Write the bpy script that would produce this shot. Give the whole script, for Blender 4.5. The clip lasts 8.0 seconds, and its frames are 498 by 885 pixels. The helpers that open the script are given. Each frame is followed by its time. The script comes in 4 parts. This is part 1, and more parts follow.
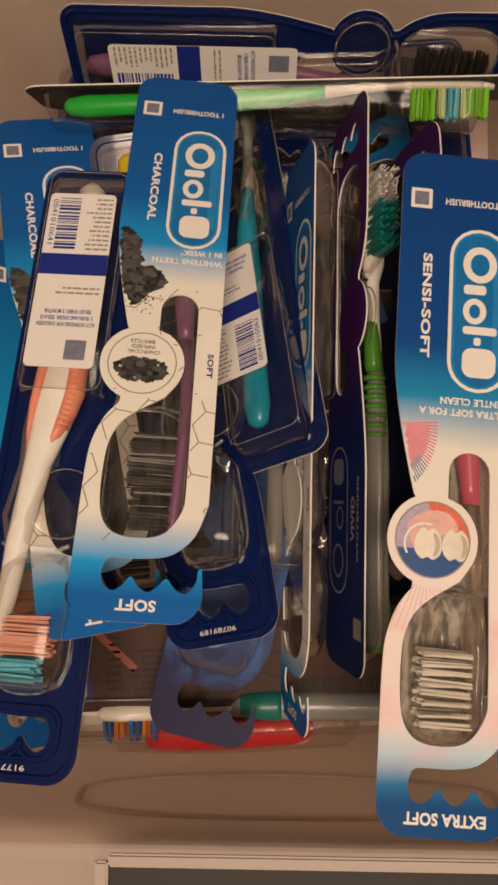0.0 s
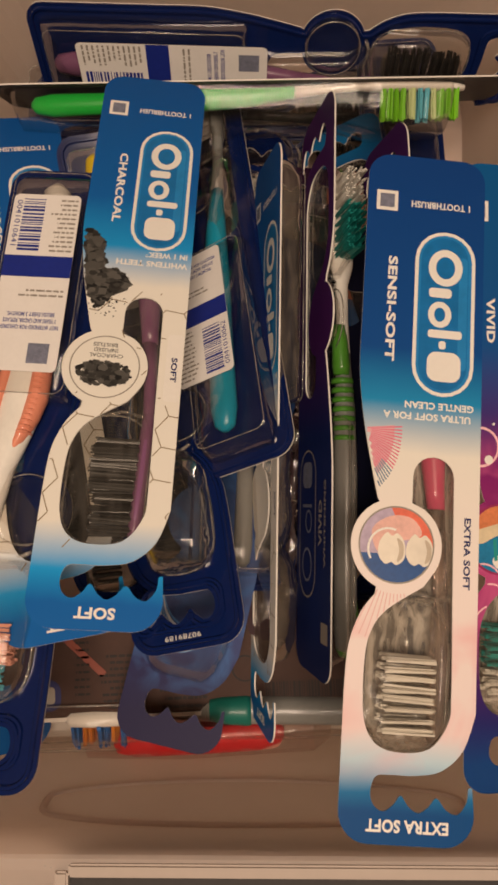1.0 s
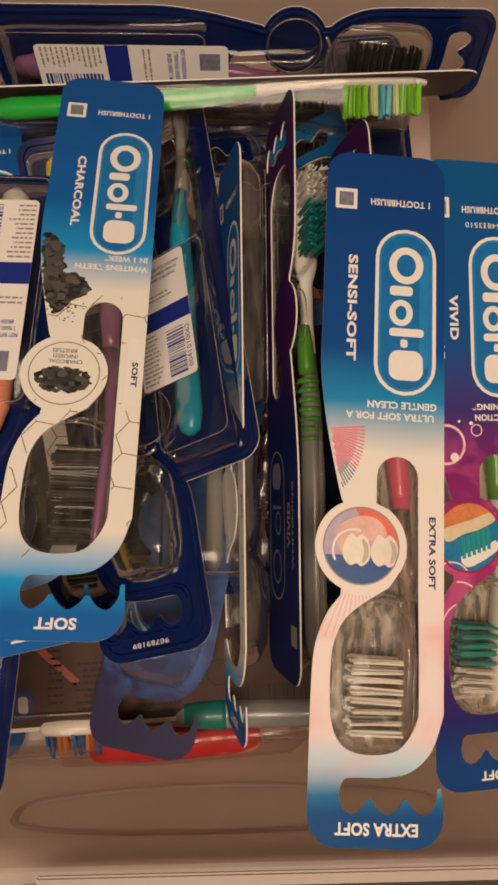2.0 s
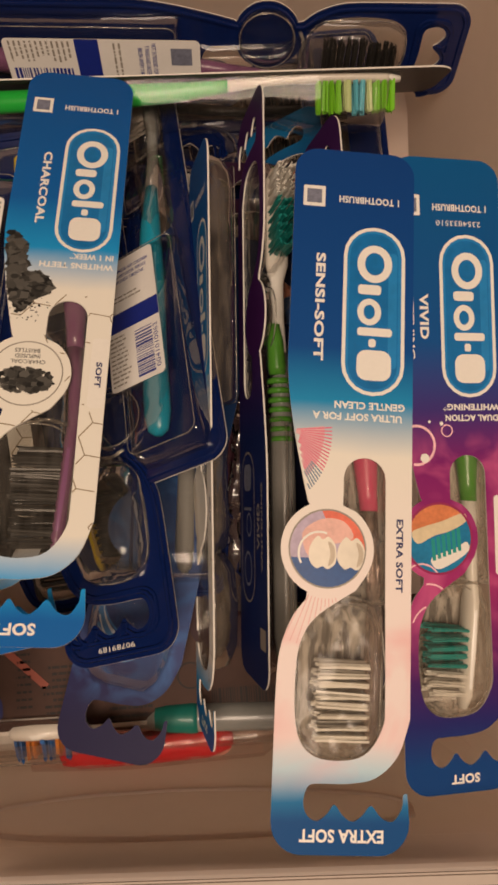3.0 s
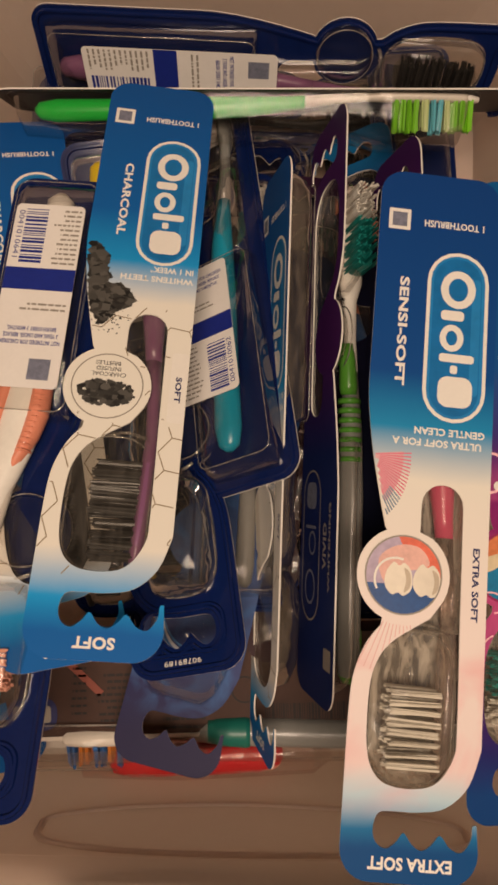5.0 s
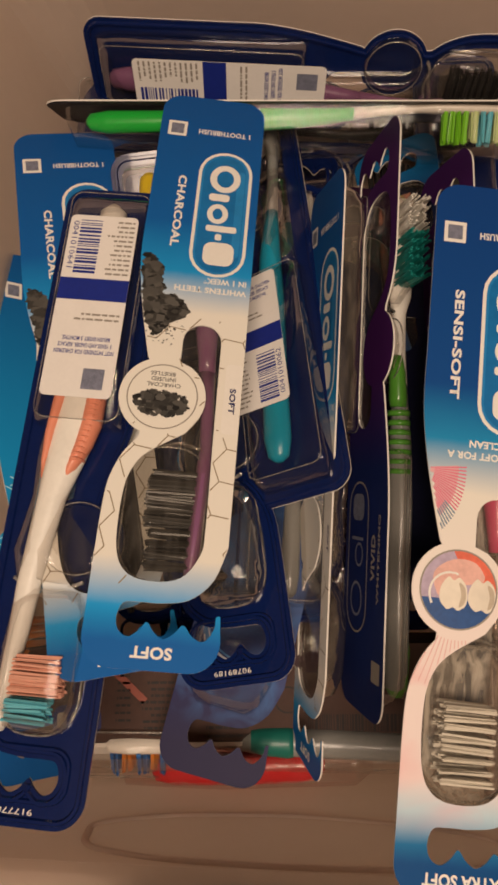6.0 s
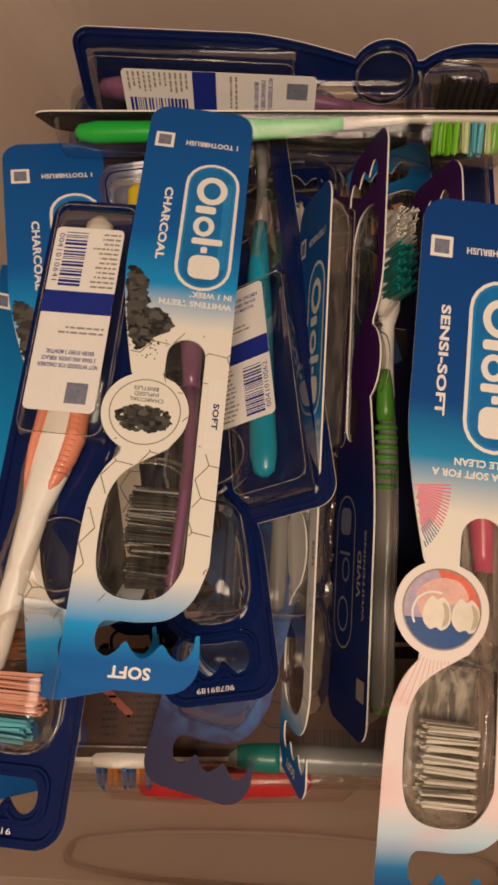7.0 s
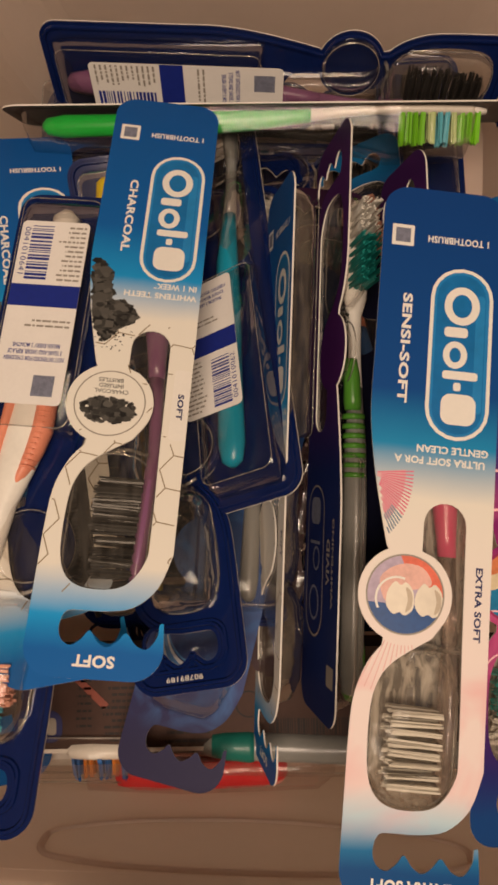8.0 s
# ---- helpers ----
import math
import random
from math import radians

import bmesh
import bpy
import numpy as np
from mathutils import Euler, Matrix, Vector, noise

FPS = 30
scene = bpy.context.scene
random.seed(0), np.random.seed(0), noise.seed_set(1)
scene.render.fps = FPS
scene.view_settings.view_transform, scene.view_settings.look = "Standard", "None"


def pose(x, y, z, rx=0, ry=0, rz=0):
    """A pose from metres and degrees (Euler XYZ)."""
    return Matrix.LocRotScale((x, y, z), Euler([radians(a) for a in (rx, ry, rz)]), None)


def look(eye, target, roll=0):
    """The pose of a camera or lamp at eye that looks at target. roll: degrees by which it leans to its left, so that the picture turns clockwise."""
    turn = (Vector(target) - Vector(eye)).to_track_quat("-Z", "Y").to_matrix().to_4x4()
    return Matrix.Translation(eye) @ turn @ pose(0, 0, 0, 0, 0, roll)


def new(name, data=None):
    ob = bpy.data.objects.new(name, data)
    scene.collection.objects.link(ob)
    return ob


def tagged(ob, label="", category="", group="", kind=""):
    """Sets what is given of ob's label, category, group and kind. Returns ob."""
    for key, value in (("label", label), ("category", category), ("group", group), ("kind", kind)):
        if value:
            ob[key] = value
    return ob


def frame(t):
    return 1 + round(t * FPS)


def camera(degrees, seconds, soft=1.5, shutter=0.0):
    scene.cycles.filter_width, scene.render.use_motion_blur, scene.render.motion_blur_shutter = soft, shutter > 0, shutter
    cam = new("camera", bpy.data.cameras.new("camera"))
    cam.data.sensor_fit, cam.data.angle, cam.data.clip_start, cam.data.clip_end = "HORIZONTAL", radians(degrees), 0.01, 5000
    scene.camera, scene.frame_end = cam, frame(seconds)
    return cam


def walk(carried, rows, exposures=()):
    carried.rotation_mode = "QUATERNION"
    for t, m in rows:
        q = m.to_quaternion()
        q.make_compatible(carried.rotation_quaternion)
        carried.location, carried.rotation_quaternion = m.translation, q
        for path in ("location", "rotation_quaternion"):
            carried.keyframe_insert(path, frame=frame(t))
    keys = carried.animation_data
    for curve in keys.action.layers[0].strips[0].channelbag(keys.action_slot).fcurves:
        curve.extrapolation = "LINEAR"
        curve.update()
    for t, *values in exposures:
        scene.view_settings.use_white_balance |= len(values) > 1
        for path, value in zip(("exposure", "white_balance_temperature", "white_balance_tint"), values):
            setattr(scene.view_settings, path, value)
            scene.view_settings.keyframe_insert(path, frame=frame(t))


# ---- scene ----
cam = camera(40.6, 8.0, 3.0)
PATH = [
    (0, (0.004, 0.045, 0.327), (-0.02, 0.135, -1.67), -17.7),
    (0.5, (0.009, 0.045, 0.326), (-0.008, 0.133, -1.672), -14.5),
    (1, (0.013, 0.047, 0.325), (0.016, 0.128, -1.673), -0.8),
    (1.5, (0.018, 0.048, 0.324), (0.031, 0.125, -1.674), 5.5),
    (3, (0.032, 0.049, 0.32), (0.075, 0.112, -1.679), 29.9),
    (3.5, (0.035, 0.05, 0.318), (0.078, 0.109, -1.681), 31.7),
    (4, (0.03, 0.052, 0.319), (0.072, 0.108, -1.679), 33.6),
    (4.5, (0.021, 0.055, 0.32), (0.052, 0.114, -1.679), 24.4),
    (5, (0.011, 0.057, 0.32), (0.02, 0.119, -1.679), 6.3),
    (6.3, (-0.002, 0.063, 0.321), (-0.049, 0.139, -1.677), -32.5),
    (6.5, (0.001, 0.065, 0.32), (-0.05, 0.138, -1.678), -35.1),
    (7, (0.006, 0.065, 0.319), (-0.047, 0.14, -1.679), -36.3),
    (7.5, (0.012, 0.063, 0.319), (-0.035, 0.136, -1.679), -33.8),
    (8, (0.016, 0.062, 0.32), (-0.024, 0.13, -1.679), -32.3),
]
walk(cam, [(t, look(eye, target, roll)) for t, eye, target, roll in PATH])

# ---- world, lamps and exposure ----
world = bpy.data.worlds.new("room_air")
world.use_nodes = True
scene.world = world
bg = world.node_tree.nodes["Background"]
bg.inputs[0].default_value, bg.inputs[1].default_value = (1.0, 0.80, 0.60, 1), 0.03
scene.view_settings.exposure = 0.0


def area_lamp(name, eye, target, size, watts, colour):
    data = bpy.data.lights.new(name, "AREA")
    data.shape, data.size, data.size_y = "RECTANGLE", size[0], size[1]
    data.energy, data.color = watts, colour
    ob = new(name, data)
    ob.matrix_world = look(eye, target)
    return ob


area_lamp("ceiling_lamp", (0.04, -0.05, 1.12), (0.04, -0.05, 0), (0.45, 0.40), 10.7, (1.0, 0.765, 0.585))


# ---- materials ----
def nodes_of(name):
    mat = bpy.data.materials.new(name)
    mat.use_nodes = True
    tree = mat.node_tree
    return mat, tree, tree.nodes["Principled BSDF"]


def node(tree, kind, **values):
    n = tree.nodes.new(kind)
    for key, value in values.items():
        n.inputs[key].default_value = value
    return n


def solid(name, colour, rough=0.45, metal=0.0, spread=0.08, scale=120.0, bump=0.0, coat=0.0):
    """A plain surface with slight mottling at two scales."""
    mat, tree, bsdf = nodes_of(name)
    tex = tree.nodes.new("ShaderNodeTexCoord")
    fine = node(tree, "ShaderNodeTexNoise", Scale=scale * 6, Detail=4.0)
    wide = node(tree, "ShaderNodeTexNoise", Scale=scale, Detail=2.0)
    tree.links.new(tex.outputs["Object"], fine.inputs["Vector"])
    tree.links.new(tex.outputs["Object"], wide.inputs["Vector"])
    both = tree.nodes.new("ShaderNodeMath")
    both.operation = "ADD"
    tree.links.new(fine.outputs["Fac"], both.inputs[0])
    tree.links.new(wide.outputs["Fac"], both.inputs[1])
    ramp = tree.nodes.new("ShaderNodeMapRange")
    for i, value in ((1, 0.6), (2, 1.4), (3, 1 - spread), (4, 1 + spread)):
        ramp.inputs[i].default_value = value
    tree.links.new(both.outputs[0], ramp.inputs[0])
    mul = tree.nodes.new("ShaderNodeVectorMath")
    mul.operation = "SCALE"
    mul.inputs[0].default_value = colour
    tree.links.new(ramp.outputs[0], mul.inputs["Scale"])
    tree.links.new(mul.outputs[0], bsdf.inputs["Base Color"])
    bsdf.inputs["Roughness"].default_value = rough
    bsdf.inputs["Metallic"].default_value = metal
    bsdf.inputs["Specular IOR Level"].default_value = 0.35
    bsdf.inputs["Coat Weight"].default_value = coat
    if bump:
        b = node(tree, "ShaderNodeBump", Strength=bump, Distance=0.0005)
        tree.links.new(wide.outputs["Fac"], b.inputs["Height"])
        tree.links.new(b.outputs[0], bsdf.inputs["Normal"])
    return mat


def clear_plastic(name, tint=(0.93, 0.91, 0.88), rough=0.06, gloss=0.35, scale=90.0, bump=0.35, haze=0.015, shine_part=0.5, veil_tint=(0.75, 0.73, 0.70)):
    """Thin clear film: light passes straight through, with a glossy, slightly wavy skin and a painted veil of pale
    streaks.
    """
    mat = bpy.data.materials.new(name)
    mat.use_nodes = True
    tree = mat.node_tree
    tree.nodes.remove(tree.nodes["Principled BSDF"])
    out = tree.nodes["Material Output"]
    see = node(tree, "ShaderNodeBsdfTransparent", Color=(*tint, 1))
    shine = node(tree, "ShaderNodeBsdfGlossy", Roughness=rough)
    tex = tree.nodes.new("ShaderNodeTexCoord")
    wave = node(tree, "ShaderNodeTexNoise", Scale=scale, Detail=2.0)
    tree.links.new(tex.outputs["Object"], wave.inputs["Vector"])
    b = node(tree, "ShaderNodeBump", Strength=bump, Distance=0.002)
    tree.links.new(wave.outputs["Fac"], b.inputs["Height"])
    tree.links.new(b.outputs[0], shine.inputs["Normal"])
    fres = node(tree, "ShaderNodeFresnel", IOR=1.5)
    tree.links.new(b.outputs[0], fres.inputs["Normal"])
    amount = tree.nodes.new("ShaderNodeMath")
    amount.operation = "MULTIPLY_ADD"
    amount.inputs[1].default_value, amount.inputs[2].default_value = shine_part, gloss * 0.012
    amount.use_clamp = True
    tree.links.new(fres.outputs[0], amount.inputs[0])
    mix = tree.nodes.new("ShaderNodeMixShader")
    tree.links.new(amount.outputs[0], mix.inputs[0])
    # matt veil: haze and streaky highlights of the plastic put in as diffuse colour
    dull = node(tree, "ShaderNodeBsdfDiffuse", Color=(*veil_tint, 1))
    veil = tree.nodes.new("ShaderNodeMixShader")
    stretch = node(tree, "ShaderNodeMapping", Scale=(1.0, 0.22, 1.0))
    tree.links.new(tex.outputs["Object"], stretch.inputs["Vector"])
    streak = node(tree, "ShaderNodeTexNoise", Scale=scale * 4.0, Detail=3.0, Distortion=0.6)
    tree.links.new(stretch.outputs[0], streak.inputs["Vector"])
    veil_mix = tree.nodes.new("ShaderNodeMapRange")
    for i, value in ((1, 0.36), (2, 0.66), (3, haze * 0.45), (4, min(0.9, haze * 1.7))):
        veil_mix.inputs[i].default_value = value
    tree.links.new(streak.outputs["Fac"], veil_mix.inputs[0])
    tree.links.new(veil_mix.outputs[0], veil.inputs[0])
    tree.links.new(see.outputs[0], veil.inputs[1])
    tree.links.new(dull.outputs[0], veil.inputs[2])
    tree.links.new(veil.outputs[0], mix.inputs[1])
    tree.links.new(shine.outputs[0], mix.inputs[2])
    tree.links.new(mix.outputs[0], out.inputs["Surface"])
    return mat


def printed(name, stops, clouds=None, amount=0.0, scale=45.0):
    """Card print: an ink gradient along the card's length, clouds of a second ink, gloss varnish."""
    mat, tree, bsdf = nodes_of(name)
    tex = tree.nodes.new("ShaderNodeTexCoord")
    sep = tree.nodes.new("ShaderNodeSeparateXYZ")
    tree.links.new(tex.outputs["Object"], sep.inputs[0])
    wob = node(tree, "ShaderNodeTexNoise", Scale=scale * 2, Detail=3.0)
    tree.links.new(tex.outputs["Object"], wob.inputs["Vector"])
    along = tree.nodes.new("ShaderNodeMath")
    along.operation = "MULTIPLY_ADD"
    along.inputs[1].default_value, along.inputs[2].default_value = -1 / 0.222, -0.006
    tree.links.new(sep.outputs["Y"], along.inputs[0])
    wig = tree.nodes.new("ShaderNodeMath")
    wig.operation = "MULTIPLY_ADD"
    wig.inputs[1].default_value = 0.012
    tree.links.new(wob.outputs["Fac"], wig.inputs[0])
    tree.links.new(along.outputs[0], wig.inputs[2])
    ramp = tree.nodes.new("ShaderNodeValToRGB")
    el = ramp.color_ramp.elements
    while len(el) < len(stops):
        el.new(0.5)
    for e, (v, c) in zip(el, stops):
        e.position, e.color = v / 222, (*c, 1)
    tree.links.new(wig.outputs[0], ramp.inputs[0])
    colour = ramp.outputs[0]
    if clouds:
        cl = node(tree, "ShaderNodeTexNoise", Scale=scale, Detail=3.0, Distortion=1.2)
        tree.links.new(tex.outputs["Object"], cl.inputs["Vector"])
        m = tree.nodes.new("ShaderNodeMapRange")
        for i, value in ((1, 0.45), (2, 0.68), (3, 0.0), (4, amount)):
            m.inputs[i].default_value = value
        tree.links.new(cl.outputs["Fac"], m.inputs[0])
        band = tree.nodes.new("ShaderNodeValToRGB")
        be = band.color_ramp.elements
        be.new(0.5)
        be.new(0.6)
        for e, (v, c) in zip(be, ((clouds[1], 0), (clouds[1] + 12, 1), (clouds[2] - 12, 1), (clouds[2], 0))):
            e.position, e.color = v / 222, (c, c, c, 1)
        tree.links.new(along.outputs[0], band.inputs[0])
        mm = tree.nodes.new("ShaderNodeMath")
        mm.operation = "MULTIPLY"
        tree.links.new(m.outputs[0], mm.inputs[0])
        tree.links.new(band.outputs[0], mm.inputs[1])
        mix = tree.nodes.new("ShaderNodeMix")
        mix.data_type = "RGBA"
        tree.links.new(mm.outputs[0], mix.inputs["Factor"])
        tree.links.new(colour, mix.inputs[6])
        mix.inputs[7].default_value = (*clouds[0], 1)
        colour = mix.outputs[2]
    tree.links.new(colour, bsdf.inputs["Base Color"])
    bsdf.inputs["Roughness"].default_value = 0.46
    bsdf.inputs["Specular IOR Level"].default_value = 0.12
    grain = node(tree, "ShaderNodeTexNoise", Scale=260.0, Detail=3.0)
    tree.links.new(tex.outputs["Object"], grain.inputs["Vector"])
    b = node(tree, "ShaderNodeBump", Strength=0.06, Distance=0.0006)
    tree.links.new(grain.outputs["Fac"], b.inputs["Height"])
    tree.links.new(b.outputs[0], bsdf.inputs["Normal"])
    return mat


CREAM = (0.75, 0.72, 0.64)
STYLE = {
    "charcoal": printed("charcoal_print", ((0, (0.007, 0.072, 0.27)), (62, (0.008, 0.105, 0.36)), (84, (0.015, 0.27, 0.60)), (101, CREAM), (189, CREAM), (204, (0.012, 0.30, 0.66)), (214, (0.005, 0.11, 0.38)))),
    "gentle": printed("gentle_print", ((0, (0.006, 0.046, 0.20)), (70, (0.005, 0.062, 0.25)), (88, (0.015, 0.24, 0.48)), (105, CREAM), (150, (0.80, 0.70, 0.66)), (190, (0.78, 0.66, 0.64)), (199, (0.45, 0.6, 0.68)), (208, (0.012, 0.15, 0.34)), (213, (0.004, 0.065, 0.22))), ((0.78, 0.34, 0.36), 150, 204), 0.75, 26.0),
    "bright": printed("bright_print", ((0, (0.004, 0.085, 0.25)), (66, (0.008, 0.075, 0.26)), (90, (0.05, 0.03, 0.17)), (110, (0.20, 0.015, 0.13)), (150, (0.33, 0.03, 0.14)), (180, (0.07, 0.012, 0.11)), (198, (0.02, 0.02, 0.13)), (212, (0.008, 0.05, 0.19))), ((0.62, 0.12, 0.28), 92, 182), 0.6, 38.0),
    "plum": printed("plum_print", ((0, (0.008, 0.02, 0.10)), (90, (0.010, 0.02, 0.11)), (125, (0.06, 0.012, 0.10)), (205, (0.065, 0.014, 0.11)), (214, (0.05, 0.012, 0.09)))),
    "maroon": printed("maroon_print", ((0, (0.030, 0.010, 0.014)), (110, (0.040, 0.010, 0.018)), (214, (0.030, 0.010, 0.030)))),
    "swirl": printed("swirl_print", ((0, (0.004, 0.012, 0.05)), (110, (0.006, 0.03, 0.10)), (150, (0.05, 0.08, 0.20)), (184, (0.035, 0.05, 0.16)), (195, (0.014, 0.014, 0.075)), (212, (0.012, 0.009, 0.05))), ((0.05, 0.16, 0.40), 90, 204), 0.5, 70.0),
    "dusk": printed("dusk_print", ((0, (0.010, 0.012, 0.035)), (120, (0.012, 0.013, 0.04)), (185, (0.010, 0.020, 0.07)), (204, (0.008, 0.14, 0.36)), (214, (0.006, 0.15, 0.38)))),
    "lattice": printed("lattice_print", ((0, (0.008, 0.08, 0.28)), (95, (0.01, 0.27, 0.58)), (150, (0.02, 0.30, 0.60)), (190, (0.01, 0.14, 0.38)), (212, (0.008, 0.09, 0.30)))),
}
M_BACK = solid("navy_back", (0.004, 0.011, 0.068), 0.3, spread=0.12, coat=0.4)
M_TRAY = solid("navy_plastic", (0.004, 0.012, 0.072), 0.14, spread=0.1, coat=0.5)
M_EDGE = solid("card_edge", (0.72, 0.68, 0.62), 0.7)
M_WHITE = solid("white_ink", (0.77, 0.74, 0.68), 0.4, spread=0.03)
M_PILL = solid("blue_ink", (0.010, 0.15, 0.40), 0.3, spread=0.15, scale=60)
M_RIMINK = solid("mid_blue_ink", (0.020, 0.21, 0.50), 0.3, spread=0.12, scale=60)
M_NAVYINK = solid("navy_ink", (0.015, 0.02, 0.10), 0.4)
M_BLUEBAND = solid("royal_blue_ink", (0.012, 0.025, 0.22), 0.4)
M_GREYINK = solid("grey_ink", (0.28, 0.25, 0.21), 0.5)
M_SLATE = solid("slate_patch", (0.17, 0.18, 0.24), 0.5, spread=0.35, scale=500)
M_LABEL = solid("label_paper", (0.75, 0.72, 0.68), 0.5, spread=0.03)
M_FILM = clear_plastic("clear_film", (0.88, 0.86, 0.82), 0.14, 0.2, 90.0, 0.5, 0.04, 0.3, (0.55, 0.50, 0.44))
# brown-grey veil paints the dim reflections on a clear upright cover
M_BROWN_SHEEN = clear_plastic("brown_sheen_blister", (0.90, 0.88, 0.84), 0.10, 0.5, 70.0, 0.8, 0.20, 0.7, (0.24, 0.20, 0.16))
M_CRINKLE = clear_plastic("crinkled_blister", (0.90, 0.88, 0.84), 0.06, 0.5, 75.0, 1.0, 0.012, 0.55)
M_SLEEVE = clear_plastic("crumpled_sleeve", (0.86, 0.84, 0.80), 0.10, 0.8, 160.0, 0.8, 0.05, 1.6, (0.5, 0.46, 0.42))
# strong pale veil: light reflected inside clear covers, painted as matt colour
M_PALE_SHEEN = clear_plastic("pale_sheen_blister", (0.94, 0.92, 0.88), 0.10, 0.6, 110.0, 0.6, 0.42, 0.6, (0.70, 0.64, 0.56))
# pale matt veil that paints the bright glints on blister edges
M_EDGE_GLINT = clear_plastic("blister_edge_glint", (0.93, 0.91, 0.88), 0.08, 0.6, 120.0, 0.4, 0.16, 0.9, (0.75, 0.70, 0.64))
M_BLISTER = clear_plastic("clear_blister", (0.92, 0.90, 0.88), 0.07, 0.5, 60.0, 0.32, 0.006, 0.34)


def shard_ink():
    mat, tree, bsdf = nodes_of("charcoal_ink")
    geo = tree.nodes.new("ShaderNodeNewGeometry")
    ramp = tree.nodes.new("ShaderNodeValToRGB")
    ramp.color_ramp.elements[0].color, ramp.color_ramp.elements[1].color = (0.008, 0.008, 0.008, 1), (0.10, 0.095, 0.085, 1)
    tree.links.new(geo.outputs["Random Per Island"], ramp.inputs[0])
    tree.links.new(ramp.outputs[0], bsdf.inputs["Base Color"])
    bsdf.inputs["Roughness"].default_value = 0.4
    return mat


M_SHARD = shard_ink()


def brush_paint(name, colour, rough=0.3):
    return solid(name, colour, rough, spread=0.06, scale=80, coat=0.2)


PAINT = {
    "white": brush_paint("white_brush_plastic", (0.78, 0.75, 0.68)),
    "peach": brush_paint("peach_rubber", (0.72, 0.26, 0.16), 0.5),
    "purple": brush_paint("dark_purple_plastic", (0.20, 0.085, 0.17)),
    "black": brush_paint("black_bristle", (0.022, 0.02, 0.018), 0.5),
    "rose": brush_paint("rose_plastic", (0.60, 0.09, 0.17)),
    "teal": brush_paint("teal_plastic", (0.01, 0.27, 0.40)),
    "tealgreen": brush_paint("green_teal_bristle", (0.01, 0.27, 0.24), 0.5),
    # darkened lime: shade on a brush deep between packs is in the colour
    "green": brush_paint("dimmed_lime_plastic", (0.08, 0.27, 0.03)),
    "lime": brush_paint("lime_bristle", (0.17, 0.52, 0.01), 0.5),
    "mint": brush_paint("mint_green_plastic", (0.015, 0.46, 0.05)),
    # pale grey lowered to carry the shade on deep-lying handles
    "grey": brush_paint("dimmed_grey_plastic", (0.22, 0.22, 0.205)),
    "orange": brush_paint("orange_bristle", (0.65, 0.22, 0.03), 0.5),
    "blue": brush_paint("blue_bristle", (0.03, 0.13, 0.38), 0.5),
    "cyan": brush_paint("cyan_bristle", (0.12, 0.50, 0.62), 0.5),
    "red": brush_paint("red_plastic", (0.62, 0.02, 0.025)),
    "salad": brush_paint("pale_lime_bristle", (0.50, 0.62, 0.28), 0.5),
    "blush": brush_paint("blush_clear_plastic", (0.55, 0.36, 0.30)),
    "yellow": brush_paint("yellow_plastic", (0.70, 0.52, 0.02)),
    "pine": brush_paint("dark_teal_rubber", (0.008, 0.13, 0.10), 0.5),
    "crystal": clear_plastic("crystal_plastic", (0.93, 0.86, 0.82), 0.08, 0.5, 120.0, 0.4, 0.12, 0.7, (0.62, 0.50, 0.44)),
    "salmon": brush_paint("salmon_bristle", (0.75, 0.38, 0.28), 0.5),
}


# ---- mesh helpers; card sizes in millimetres, v runs down from the card's top ----
MM = 0.001


def finish(name, bm, mat, parent=None, label="", smooth=False):
    me = bpy.data.meshes.new(name)
    bm.normal_update()
    bm.to_mesh(me)
    bm.free()
    mats = mat if isinstance(mat, (list, tuple)) else [mat]
    for m in mats:
        me.materials.append(m)
    if smooth:
        for p in me.polygons:
            p.use_smooth = True
    ob = new(name, me)
    if parent:
        ob.parent = parent
    if label:
        tagged(ob, label)
    return ob


def part(name, bm, mat, parent, label="", smooth=False):
    return finish(name, bm, mat, parent, label, smooth)


def spline(points, steps=6, closed=True):
    """Catmull-Rom curve; a point with a third value stays a sharp corner."""
    out, n = [], len(points)
    for i in range(n if closed else n - 1):
        p = [points[(i + k) % n] if closed else points[min(max(i + k, 0), n - 1)] for k in (-1, 0, 1, 2)]
        p0, p1, p2, p3 = (Vector(q[:2]) for q in p)
        if len(p[1]) > 2:
            p0 = p1 * 2 - p2 if len(p[2]) <= 2 else p1
        if len(p[2]) > 2:
            p3 = p2
        if len(p[1]) > 2 and len(p[2]) > 2:
            out.append(tuple(p1))
            continue
        for s in range(steps):
            t = s / steps
            q = 0.5 * (2 * p1 + (p2 - p0) * t + (2 * p0 - 5 * p1 + 4 * p2 - p3) * t * t + (3 * p1 - p0 - 3 * p2 + p3) * t ** 3)
            out.append((q.x, q.y))
    if not closed:
        out.append(tuple(points[-1][:2]))
    return out


def arc(cx, cy, r, a0, a1, n=8, ry=None):
    ry = ry or r
    return [(cx + r * math.cos(radians(a0 + (a1 - a0) * i / n)), cy + ry * math.sin(radians(a0 + (a1 - a0) * i / n))) for i in range(n + 1)]


